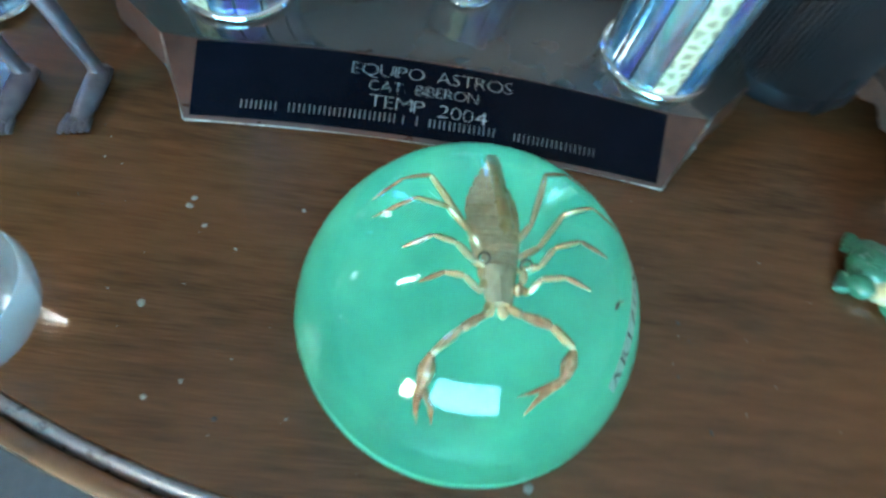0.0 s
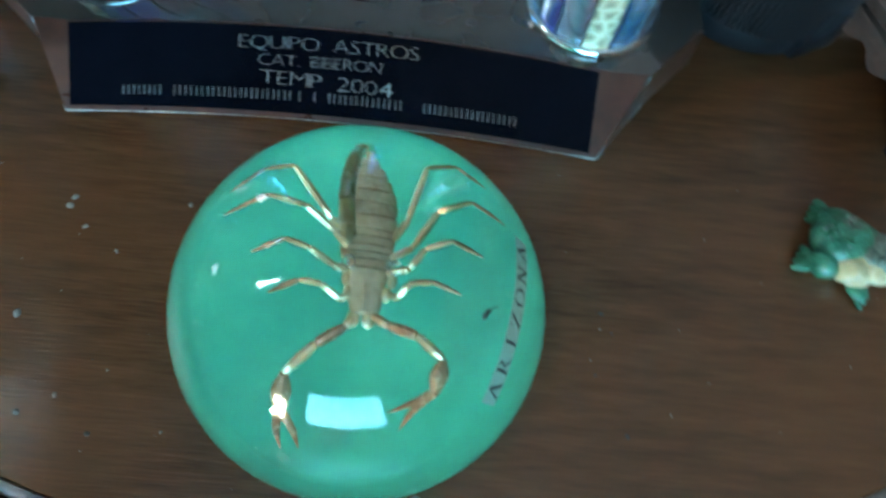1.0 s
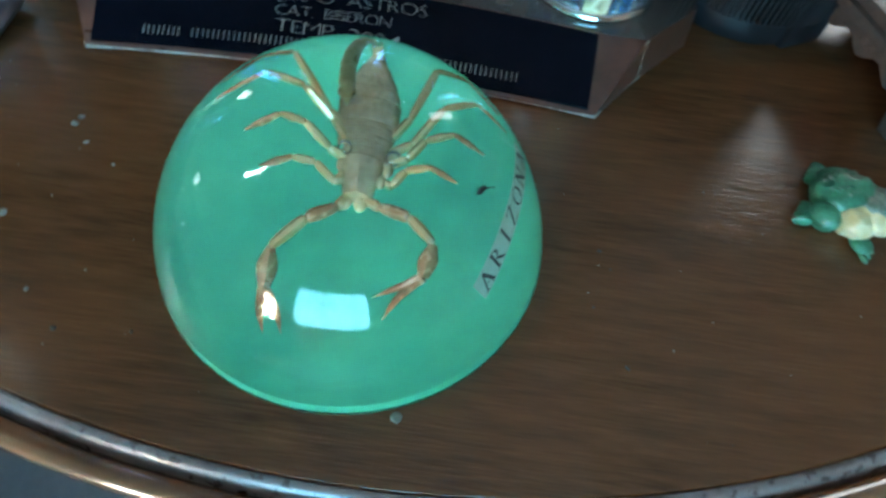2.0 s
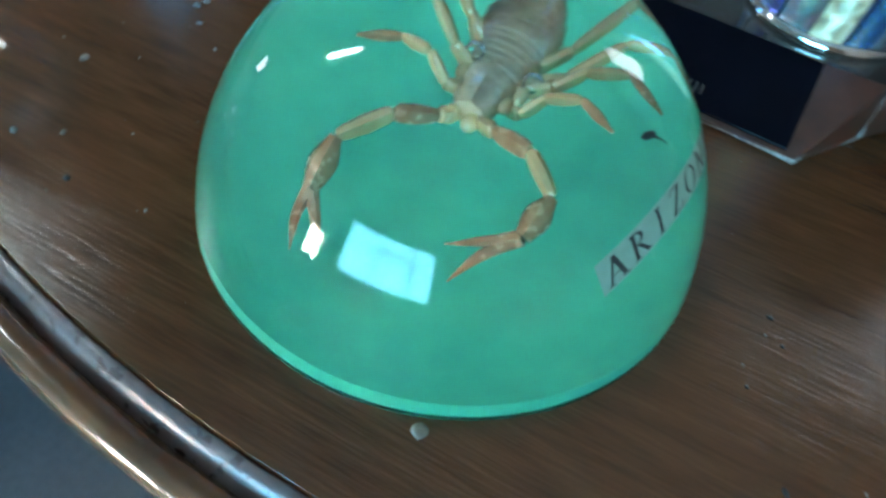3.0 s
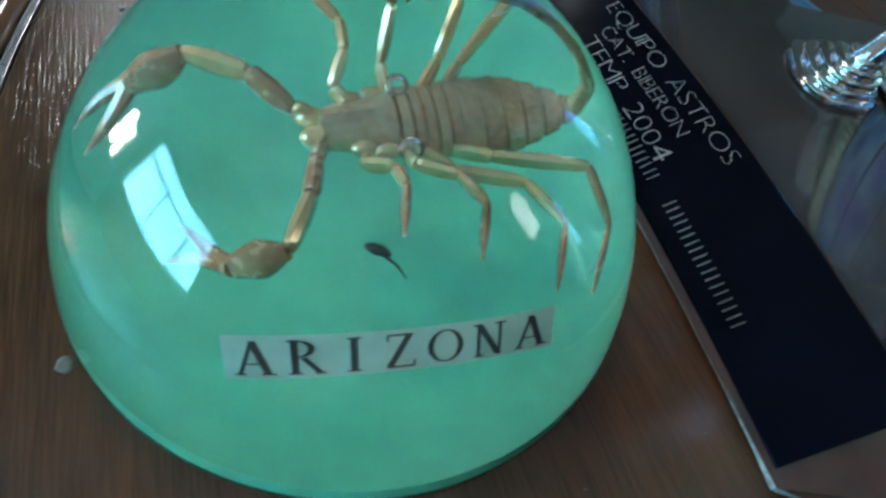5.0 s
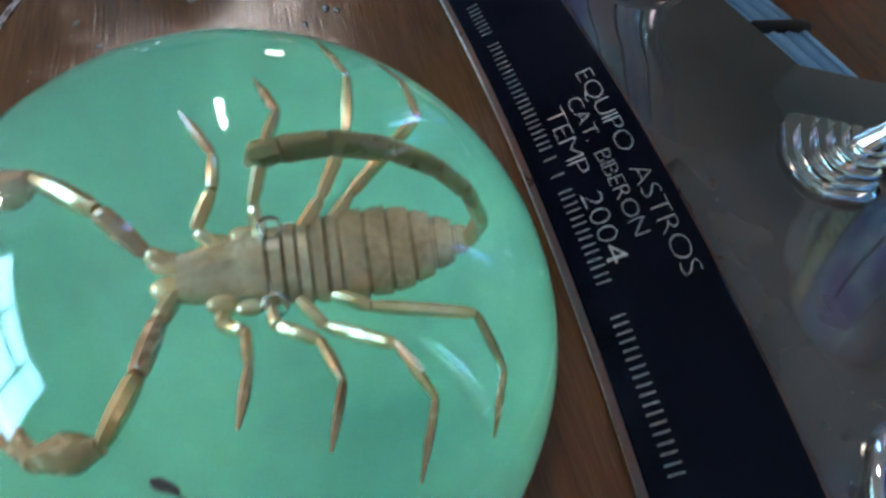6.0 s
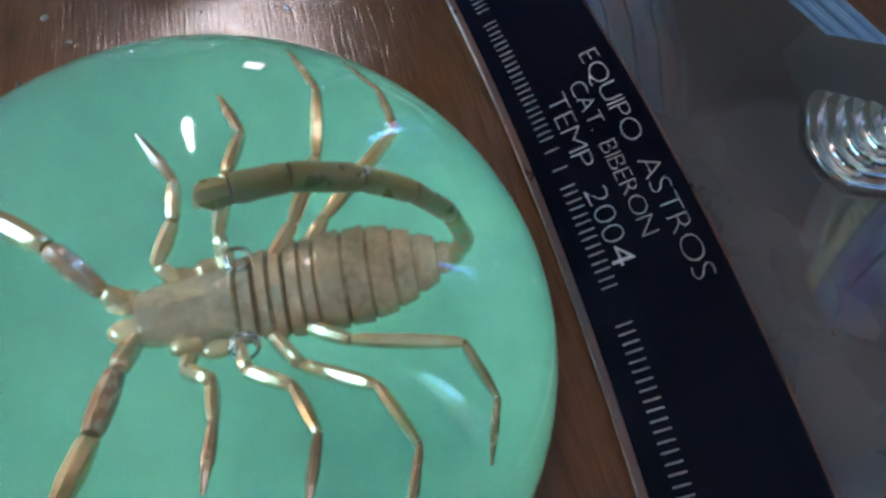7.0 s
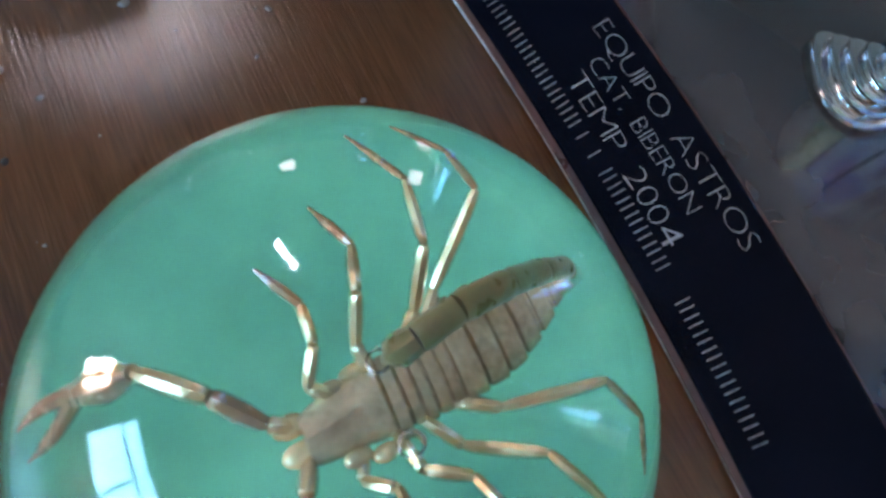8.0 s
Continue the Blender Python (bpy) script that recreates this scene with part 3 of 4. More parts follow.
def paperweight():
    p = thing("paperweight", "clear resin dome paperweight, green base, scorpion inside, on the table", "paperweight")
    prof = [(0.0, 0.0002), (dome_r(0.0002) - 0.0006, 0.0002), (dome_r(0.0008), 0.0008)]
    top = DZ + DH
    for k in range(1, 60):
        a = math.asin((0.0008 - DZ) / DH) + (math.pi / 2 - math.asin((0.0008 - DZ) / DH)) * k / 60
        prof.append((DR * math.cos(a), DZ + DH * math.sin(a)))
    prof.append((0.0, top))
    d = part("dome", lathe(prof, 128), RESIN, p, "clear polished resin dome")
    d.visible_shadow = False
    g = 0.00008
    part("base_layer", lathe([(0.0, 0.0006), (dome_r(0.001) - 0.0010, 0.0006), (dome_r(0.002) - g, 0.0014), (dome_r(0.0034) - g, 0.0034), (dome_r(0.0036) - g, 0.0036), (0.0, 0.0036)], 128), GREEN, p, "opaque turquoise green resin layer")
    scorpion(p)
    # paper label cast just under the skin, bowed less than the dome
    LC = on_dome(radians(-10.4), 19.6 * MM)
    LN = (on_dome(radians(-10.4), 19.6 * MM, 1.0) - LC).normalized()
    LT = Vector((3.0, 28.4, 0.9))
    LT = (LT - LN * LT.dot(LN)).normalized()
    LU = LN.cross(LT)

    def wrap(u, v, lift):
        """u along the strip, v across it, in metres; dropped on to the skin along the label's own normal."""
        o = LC + LT * u + LU * v + LN * 0.02
        k = Vector((1 / DR, 1 / DR, 1 / DH))
        a = Vector((o.x * k.x, o.y * k.y, (o.z - DZ) * k.z))
        b = Vector((-LN.x * k.x, -LN.y * k.y, -LN.z * k.z))
        aa, ab, bb = b.dot(b), a.dot(b), a.dot(a) - 1
        t = (-ab - math.sqrt(ab * ab - aa * bb)) / aa
        p = o - LN * t
        n = Vector((p.x / DR ** 2, p.y / DR ** 2, (p.z - DZ) / DH ** 2)).normalized()
        return p + n * (lift - 0.0004 - BOW * (1 - min(1.0, (u / W) ** 2)))

    bm = bmesh.new()
    W, H, nu, nv, BOW = 14.4 * MM, 2.05 * MM, 30, 4, 0.0022
    for lift, flip in ((0.00012, False), (0.00002, True)):
        grid = [[bm.verts.new(wrap(-W + 2 * W * i / nu, -H + 2 * H * j / nv, lift)) for j in range(nv + 1)] for i in range(nu + 1)]
        for i in range(nu):
            for j in range(nv):
                q = [grid[i][j], grid[i + 1][j], grid[i + 1][j + 1], grid[i][j + 1]]
                bm.faces.new(q[::-1] if flip else q)
    lab = part("label_strip", bm, PAPER, p, "narrow pale paper label strip")
    step = 4.02 * MM
    for k, ch in enumerate("ARIZONA"):
        b = serif_letter(ch)
        for v in b.verts:
            v.co = wrap((v.co.x - 0.4) * 3.8 * MM + (k - 3) * step, (v.co.y - 0.5) * 3.35 * MM, 0.0002 + v.co.z)
        part("letter", b, INK, lab, smooth=False)
    bm = bmesh.new()
    blob(bm, on_dome(radians(-16.5), 26.6 * MM, -0.0007), (0.5 * MM, 1.2 * MM, 0.45 * MM), (0, 0, -40), 2, 0.0003, freq=900)
    tube([on_dome(radians(-15), 26.3 * MM, -0.0007), on_dome(radians(-12.5), 25.8 * MM, -0.0007), on_dome(radians(-10.5), 25.0 * MM, -0.0006)], [0.16 * MM, 0.1 * MM, 0.05 * MM], 6, 1.0, bm)
    part("dark_fleck", bm, INK, p, "tiny dark fleck caught in the resin")


paperweight()

# ---- trophy ----
XM, XH = -11.5, 58.0


def front_y(x, foot):
    """The base's front is gently hollow: how far back its foot or its top edge lies, in millimetres."""
    k = max(0.0, 1 - ((x - XM) / XH) ** 2)
    return 38.3 + 3.2 * k if foot else 54.1 + 4.4 * k


FOOT_Z, TOP_Z = 0.9, 10.2


def on_plate(u, v, lift=0.0):
    """u along the plate in metres, v up its slope, 0 to SLEN."""
    x = u / MM
    a = Vector((x, front_y(x, True), FOOT_Z)) * MM
    b = Vector((x, front_y(x, False), TOP_Z)) * MM
    d = (b - a).normalized()
    n = Vector((0, -d.z, d.y))
    return a + (b - a) * (v / SLEN) + n * lift


SLEN = 18.0 * MM


def trophy():
    t = thing("trophy", "trophy with dark laminate base, black engraved plate and prismatic columns", "trophy")
    zt = 10.4 * MM
    xs = [-71 + (47.5 + 71) * i / 16 for i in range(17)]
    low = [(x, front_y(x, True) - 0.4) for x in xs] + [(58.0, 52.8), (70.8, 67.4), (71, 92), (40, 128), (-20, 128), (-32, 98), (-95, 80), (-95, 66.4), (-79, 52.8)]
    xt = [-78 + (57 + 78) * i / 16 for i in range(17)]
    top = [(x, front_y(x, False) + 0.3) for x in xt] + [(57.3, 54.5), (70, 68.5), (70, 91), (39, 127), (-20, 127), (-31, 97.4), (-94, 79), (-94, 67.4), (-78.4, 54.5)]
    bm = bmesh.new()
    lo = [bm.verts.new((x * MM, y * MM, 0.0004)) for x, y in low]
    lo2 = [bm.verts.new((x * MM, y * MM, 0.0012)) for x, y in low]
    hi = [bm.verts.new((x * MM, y * MM, zt)) for x, y in top]
    n = len(low)
    bm.faces.new(lo[::-1])
    f = bm.faces.new(hi)
    f.material_index = 1
    for i in range(n):
        j = (i + 1) % n
        bm.faces.new((lo[i], lo[j], lo2[j], lo2[i]))
        bm.faces.new((lo2[i], lo2[j], hi[j], hi[i]))
    bmesh.ops.recalc_face_normals(bm, faces=bm.faces[:])
    base = part("base", bm, [SIDE_WOOD, TOP_LAMINATE], t, "dark red-brown laminate base with a sloping front and glossy top")
    # thin pale tubes stand in for the slight highlights on the front corner arrises
    for a, b in (((-71, 38.2, 0.8), (-79, 52.8, 0.6)), ((47.5, 38.2, 0.8), (58, 52.8, 0.6)), ((58.0, 52.9, 0.8), (57.3, 54.4, 10.2)), ((-79, 52.9, 0.8), (-78.4, 54.4, 10.2))):
        va, vb = Vector(a) * MM, Vector(b) * MM
        part("worn_highlit_edge", tube([va, va.lerp(vb, 0.3), va.lerp(vb, 0.6), vb], [0.5 * MM, 0.14 * MM, 0.1 * MM, 0.22 * MM], 6), CHIPPED_LIT, base, "pale arris, chipped along the foot, painted highlight at the corners")
    # worn pale line along the front foot, in the same pale colour
    foot = [-71, -60, -45, -30, -15, 0, 15, 30, 40, 47.5]
    part("worn_highlit_edge", tube([(x * MM, (front_y(x, True) - 0.3) * MM, 0.7 * MM) for x in foot], [r * MM for r in (0.5, 0.24, 0.3, 0.16, 0.24, 0.14, 0.2, 0.14, 0.22, 0.5)], 6), CHIPPED_LIT, base, "pale arris, chipped along the foot, painted highlight at the corners")
    # the plate: thin, following the hollow front
    u0, u1 = -69.6 * MM, 45.6 * MM
    bm = bmesh.new()
    nn = 24
    cols = []
    for i in range(nn + 1):
        u = u0 + (u1 - u0) * i / nn
        cols.append([bm.verts.new(on_plate(u, w, l)) for w, l in ((0.7 * MM, 0.0002), (0.7 * MM, 0.0008), (0.9 * MM, 0.0010), (SLEN - 0.4 * MM, 0.0010), (SLEN - 0.2 * MM, 0.0008), (SLEN - 0.2 * MM, 0.0002))])
    for a, b in zip(cols, cols[1:]):
        for k in range(6):
            bm.faces.new((a[k], b[k], b[(k + 1) % 6], a[(k + 1) % 6]))
    bm.faces.new(cols[0])
    bm.faces.new(cols[-1][::-1])
    bmesh.ops.recalc_face_normals(bm, faces=bm.faces[:])
    plate = part("name_plate", bm, PLATE, t, "glossy black metal plate with engraved silver letters")

    def line(text, x, v, h, span, slant=0.0):
        gap, space = h * 0.2, h * 0.55
        glyphs = [None if ch == " " else letters(ch, h) for ch in text]
        wide = [space if g is None else width_of(g) for g in glyphs]
        k = (span - gap * (len(text) - 1)) / sum(wide)
        cursor = x
        for g, w in zip(glyphs, wide):
            if g is not None:
                for q in g.verts:
                    q.co = on_plate(cursor + q.co.x * k, v + slant * (cursor - x) + q.co.y, 0.00108)
                part("letter", g, ENGRAVED, plate, smooth=False)
            cursor += w * k + gap

    line("EQUIPO ASTROS", -33.4 * MM, 14.5 * MM, 2.7 * MM, 39.4 * MM, 0.012)
    line("CAT. BIBERON", -29.0 * MM, 11.1 * MM, 2.3 * MM, 27.0 * MM, 0.01)
    line("TEMP 2004", -28.6 * MM, 7.7 * MM, 2.9 * MM, 29.4 * MM, -0.022)
    # a line of lettering given as plain bars, one word after another
    for w0, w1 in ((-58.5, -49.5), (-47.5, -21.0), (-20.0, -18.2), (-16.6, -15.0), (-13.5, 3.8), (7.8, 29.4)):
        count = max(1, round((w1 - w0) / 2.35))
        for k in range(count):
            a = w0 + (w1 - w0) * (k + 0.12) / count
            for off in ((0.0, 1.15) if w1 - w0 > 2 else (0.0,)):
                bm = bmesh.new()
                vs = [bm.verts.new(on_plate((a + off + dx) * MM, (4.4 + 0.006 * min(a - 10, 0) + dy) * MM, 0.00108)) for dx, dy in ((0, -1.0), (0.19, -1.0), (0.19, 1.0), (0, 1.0))]
                bm.faces.new(vs)
                part("bar", bm, ENGRAVED_DULL, plate, smooth=False)
    part("scratch_dot", box(-36.6 * MM, -36.1 * MM, 0, 0.0005, 0, 0.0002), ENGRAVED, plate).matrix_local = Matrix.Translation(on_plate(0, 13.2 * MM, 0.001))

    def column(cx, cy, gold_at, h):
        c = new("column")
        c.parent = t
        tagged(c, "prismatic foil column with a chromed foot ring")
        r = 14.0 * MM
        part("core", lathe([(r - 0.0006, zt + 0.0003), (r - 0.0006, zt + h)], 48, (cx, cy)), SEAM, c)
        panels = 14
        for k in range(panels):
            a0, a1 = 2 * math.pi * (k + 0.05) / panels, 2 * math.pi * (k + 0.95) / panels
            bm = bmesh.new()
            cols = []
            for i in range(6):
                a = a0 + (a1 - a0) * i / 5
                bulge = r + 0.0002 * math.sin(math.pi * i / 5)
                cols.append([bm.verts.new((cx + bulge * math.cos(a), cy + bulge * math.sin(a), z)) for z in (zt + 0.002, zt + h * 0.3, zt + h * 0.6, zt + h)])
            for p, q in zip(cols, cols[1:]):
                for i in range(3):
                    bm.faces.new((p[i], q[i], q[i + 1], p[i + 1]))
            mat = FOIL_GOLD if k == gold_at else (FOIL_BLUE if k % 3 else FOIL_SILVER)
            part("foil_panel", bm, mat, c)
        ring = []
        for k in range(13):
            a = 2 * math.pi * k / 12
            ring.append((r + 0.0005 + 0.0011 * math.cos(a), zt + 0.0013 + 0.0012 * math.sin(a)))
        part("foot_ring", lathe(ring, 72, (cx, cy), cap=False), CHROME, c, "bright chrome ring")
        part("cap", lathe([(0.0, zt + h), (r + 0.001, zt + h), (r + 0.001, zt + h + 0.003), (0.0, zt + h + 0.003)], 48, (cx, cy)), CHROME, c)

    column(44.1 * MM, 72.5 * MM, 10, 75 * MM)
    column(-65.5 * MM, 75.5 * MM, 9, 75 * MM)
    column(-1.0 * MM, 111.0 * MM, 9, 75 * MM)

    # chrome figure foot: a stepped, concave pedestal with a leaning stem
    fig = new("figure_stand")
    fig.parent = t
    tagged(fig, "chromed plastic figure stand with a stepped foot")
    cx, cy = -8.5 * MM, 85.4 * MM
    for k in range(5):
        s = (1.0, 0.84, 0.68, 0.52, 0.36)[k]
        out = []
        for i in range(40):
            a = 2 * math.pi * i / 40
            rr = 1.0 - 0.10 * math.cos(3 * a + 0.6)
            out.append((cx + (0.4 * k) * MM + 9.2 * MM * s * rr * math.cos(a), cy + (0.5 * k) * MM + 6.4 * MM * s * rr * math.sin(a)))
        z0 = zt + 0.0003 + k * 1.35 * MM
        part("step", prism(out, z0, z0 + 1.4 * MM, 0.0005), CHROME, fig)
    z0 = zt + 7.0 * MM
    part("stem", tube([(cx + 1.6 * MM, cy + 2 * MM, z0 - 0.001), (cx + 2.0 * MM, cy + 4 * MM, z0 + 5 * MM), (cx - 1.0 * MM, cy + 8 * MM, z0 + 14 * MM), (cx - 3 * MM, cy + 11 * MM, z0 + 28 * MM), (cx - 2 * MM, cy + 12 * MM, z0 + 50 * MM)], [2.4 * MM, 1.8 * MM, 2.2 * MM, 2.8 * MM, 3.0 * MM], 14), CHROME, fig)


trophy()


# ---- the other things on the table ----
def frog():
    bm = bmesh.new()
    f = Vector((0.866, -0.5, 0))
    s = Vector((0.5, 0.866, 0))
    c = Vector((99.8, 19.3, 0))

    def at(a, b, z):
        return (c + f * a + s * b + Vector((0, 0, z))) * MM

    yaw = math.degrees(math.atan2(f.y, f.x))
    R = lambda a, b, h: (a * MM, b * MM, h * MM)
    blob(bm, at(-2.0, 1.6, 4.6), R(6.6, 6.0, 4.4), (0, -14, yaw), 4, 0.0010, 0, 420)
    blob(bm, at(1.8, -1.6, 4.0), R(5.0, 5.0, 3.9), (0, -10, yaw), 4, 0.0008, 2, 420)
    blob(bm, at(4.8, -0.6, 5.6), R(4.2, 4.4, 3.2), (0, -16, yaw), 4, 0.0006, 2, 500)
    blob(bm, at(3.6, 1.0, 7.2), R(4.6, 4.6, 2.4), (0, -12, yaw), 4, 0.0009, 1, 420)
    blob(bm, at(7.8, -0.6, 6.0), R(2.0, 2.9, 0.9), (0, 10, yaw), 3, 0.0002, 2)
    blob(bm, at(8.3, -0.4, 7.0), R(1.3, 2.3, 0.7), (0, 0, yaw), 3, 0.0, 3)
    blob(bm, at(7.8, -0.2, 7.9), R(1.9, 2.8, 0.6), (0, -10, yaw), 3, 0.0002, 2)
    for b in (-1.8, 3.6):
        blob(bm, at(4.2, b, 9.0), R(1.3, 1.3, 1.2), (0, 0, yaw), 3, 0.0001, 1)
    for sgn, fwd, side in ((-1, -3.4, 5.2), (1, -5.0, 6.2)):
        blob(bm, at(fwd, side * sgn, 3.0), R(3.4, 2.4, 3.0), (0, 0, yaw + 25 * sgn), 3, 0.0003, 0, 300)
        for k in (-1.5, -0.5, 0.5, 1.5):
            blob(bm, at(fwd - 2.8, (side + 0.4) * sgn + 1.25 * k, 1.6), R(2.3, 0.72, 1.5), (0, 0, yaw + 180 - 16 * k), 2, 0.0001, 0)
    blob(bm, at(5.4, -5.4, 1.6), R(2.6, 1.9, 1.5), (0, 0, yaw - 25), 3, 0.0002, 0, 300)
    for k in (-1, 0, 1):
        blob(bm, at(7.0, -6.2 + 1.2 * k, 0.8), R(1.6, 0.62, 0.8), (0, 0, yaw - 20 + 20 * k), 2, 0.0001, 0)
    blob(bm, at(3.6, 5.4, 1.8), R(2.4, 1.7, 1.7), (0, 0, yaw + 25), 3, 0.0002, 0, 300)
    rng = random.Random(4)
    for _ in range(40):
        a, b = rng.uniform(-7.5, 3), rng.uniform(-2.5, 6)
        z = 4.4 + 4.3 * math.sqrt(max(0.05, 1 - ((a + 2.0) / 6.8) ** 2 - ((b - 1.6) / 6.0) ** 2))
        q = rng.uniform(0.35, 0.65)
        blob(bm, at(a, b, z), R(q, q, q * 0.7), (0, 0, 0), 1, 0, 0 if rng.random() < 0.6 else 1)
    for v in bm.verts:
        v.co.z = max(v.co.z, 0.0001)
    ob = link_mesh("frog_figurine", bm, [FROG_GREEN, FROG_BACK, FROG_CREAM, FROG_MOUTH])
    tagged(ob, "small painted frog figurine, green with cream belly, on the table", "figurine")


frog()


def stand():
    st = thing("carved_stand", "dark carved wooden display stand with scalloped bracket feet", "display stand")
    L, Wd, Hh = 62 * MM, 52 * MM, 17 * MM
    m = Matrix.Translation((118.6 * MM, 39.8 * MM, 0)) @ Matrix.Rotation(radians(20), 4, "Z")
    # local frame: x to the right along the front, y backwards, corner at the origin

    def put(name, bm, mat, label=""):
        bm.transform(m)
        return part(name, bm, mat, st, label)

    def apron(n, length):
        """A skirt board with a foot at each end and a scalloped lower edge."""
        pts = [(0, 0), (0.16 * length, 0), (0.19 * length, 0.004), (0.17 * length, 0.0075)]
        for k in range(1, 16):
            x = 0.17 + 0.66 * k / 16
            pts.append((x * length, 0.0085 + 0.0014 * math.cos(2 * math.pi * 3 * k / 16)))
        pts += [(0.83 * length, 0.0075), (0.81 * length, 0.004), (0.84 * length, 0), (length, 0), (length, 0.0125), (0, 0.0125)]
        b = bmesh.new()
        lo = [b.verts.new((x, 0, z)) for x, z in pts]
        hi = [b.verts.new((x, 0.004, z)) for x, z in pts]
        b.faces.new(lo)
        b.faces.new(hi[::-1])
        for i in range(len(pts)):
            j = (i + 1) % len(pts)
            b.faces.new((lo[i], hi[i], hi[j], lo[j]))
        bmesh.ops.recalc_face_normals(b, faces=b.faces[:])
        return b

    for d, length in ((0, L), (1, L)):
        b = apron(0, length)
        if d:
            b.transform(Matrix.Translation((0, Wd - 0.004, 0)))
        put("skirt_board", b, CARVED)
    for d in (0, 1):
        b = apron(0, Wd)
        b.transform(Matrix.Translation((0.004 if d == 0 else L, 0, 0)) @ Matrix.Rotation(radians(90), 4, "Z"))
        put("skirt_board", b, CARVED)
    put("top_board", box(-0.002, L + 0.002, -0.002, Wd + 0.002, 0.0127, 0.0155, 0.0008), CARVED)
    for x0, x1, y0, y1 in ((-0.001, L + 0.001, -0.001, 0.003), (-0.001, L + 0.001, Wd - 0.003, Wd + 0.001), (-0.001, 0.003, 0.0032, Wd - 0.0032), (L - 0.003, L + 0.001, 0.0032, Wd - 0.0032)):
        put("rim_strip", box(x0, x1, y0, y1, 0.0156, 0.0185, 0.0007), CARVED)
    spots = [(12, 11), (13, 27), (31, 12), (34, 30), (50, 20)]
    for k, (x, y) in enumerate(spots):
        bm = bmesh.new()
        blob(bm, (0, 0, 0), (8.4 * MM, 6.8 * MM, 6.2 * MM), (0, 0, 0), 4, 0.0005, 0, 120 + 30 * k)
        bm.transform(m @ Matrix.Translation((x * MM, y * MM, 15.5 * MM + 6.0 * MM)) @ Matrix.Rotation(k * 1.1, 4, "Z"))
        ob = link_mesh("polished_stone", bm, STONE)
        tagged(ob, "rounded brown-grey polished stone lying on the carved stand", "stone", "stones on the stand")


stand()


def lens_barrel():
    t = thing("camera_lens", "black ribbed camera lens barrel standing on the table", "camera lens")
    cx, cy, r = 89 * MM, 95.5 * MM, 25 * MM
    part("barrel", lathe([(r - 0.004, 0.0), (r - 0.0015, 0.0006), (r - 0.001, 0.004), (r - 0.0016, 0.006), (r - 0.0016, 0.044), (r - 0.003, 0.05), (r - 0.006, 0.055)], 96, (cx, cy)), BLACK_GLOSS, t)
    bm = bmesh.new()
    for k in range(110):
        a = 2 * math.pi * k / 110
        b = box(r - 0.0018, r + 0.0002, -0.0004, 0.0004, 0.007, 0.043, 0.0002, 1)
        b.transform(Matrix.Translation((cx, cy, 0)) @ Matrix.Rotation(a, 4, "Z"))
        me = bpy.data.meshes.new("rib")
        b.to_mesh(me)
        b.free()
        bm.from_mesh(me)
        bpy.data.meshes.remove(me)
    tagged(part("ribbed_grip", bm, BLACK_RUBBER, t, "black rubber grip with fine ribs"), kind="stuff")
    b = box(0, 13 * MM, 0, 11 * MM, 0.0003, 16 * MM, 0.0012)
    b.transform(Matrix.Translation((96 * MM, 71 * MM, 0)) @ Matrix.Rotation(radians(28), 4, "Z"))
    part("foot_block", b, BLACK_GLOSS, t, "square black plastic block")


lens_barrel()


def statue():
    bm = bmesh.new()
    for hx, hy in ((-92.0, 46.0), (-107.5, 42.5)):
        # foot pointing to the front, ankle, shin
        tube([((hx) * MM, (hy + 2) * MM, 2.4 * MM), (hx * MM, (hy - 2) * MM, 2.8 * MM), ((hx - 0.3) * MM, (hy - 8) * MM, 2.2 * MM), ((hx - 0.8) * MM, (hy - 13.5) * MM, 1.6 * MM)], [1.6 * MM, 2.0 * MM, 1.9 * MM, 1.4 * MM], 12, 1.3, bm)
        for k in range(5):
            dx = -2.8 + 1.3 * k
            tube([((hx - 0.8 + dx * 0.8) * MM, (hy - 12.0) * MM, 1.3 * MM), ((hx - 0.9 + dx) * MM, (hy - 15.0) * MM, 1.2 * MM), ((hx - 0.9 + dx * 1.05) * MM, (hy - 17.2 + 0.35 * k) * MM, 0.9 * MM)], [0.75 * MM, 0.75 * MM, 0.5 * MM], 8, 1.0, bm)
        tube([(hx * MM, (hy - 0.5) * MM, 3.0 * MM), ((hx - 0.8) * MM, hy * MM, 7 * MM), ((hx - 3.6) * MM, (hy + 1) * MM, 18 * MM), ((hx - 7.6) * MM, (hy + 3) * MM, 32 * MM), ((hx - 11) * MM, (hy + 6) * MM, 46 * MM)], [2.0 * MM, 1.6 * MM, 1.9 * MM, 2.7 * MM, 2.6 * MM], 14, 1.0, bm)
    blob(bm, (-111 * MM, 51 * MM, 52 * MM), (13 * MM, 8 * MM, 12 * MM), (0, 0, 0), 3, 0.0008, 0, 120)
    bmesh.ops.recalc_face_normals(bm, faces=bm.faces[:])
    for v in bm.verts:
        v.co.z = max(v.co.z, 0.0)
    ob = link_mesh("bronze_statuette", bm, BRONZE)
    tagged(ob, "small aged bronze statuette with bare feet standing on the table", "statue")


statue()


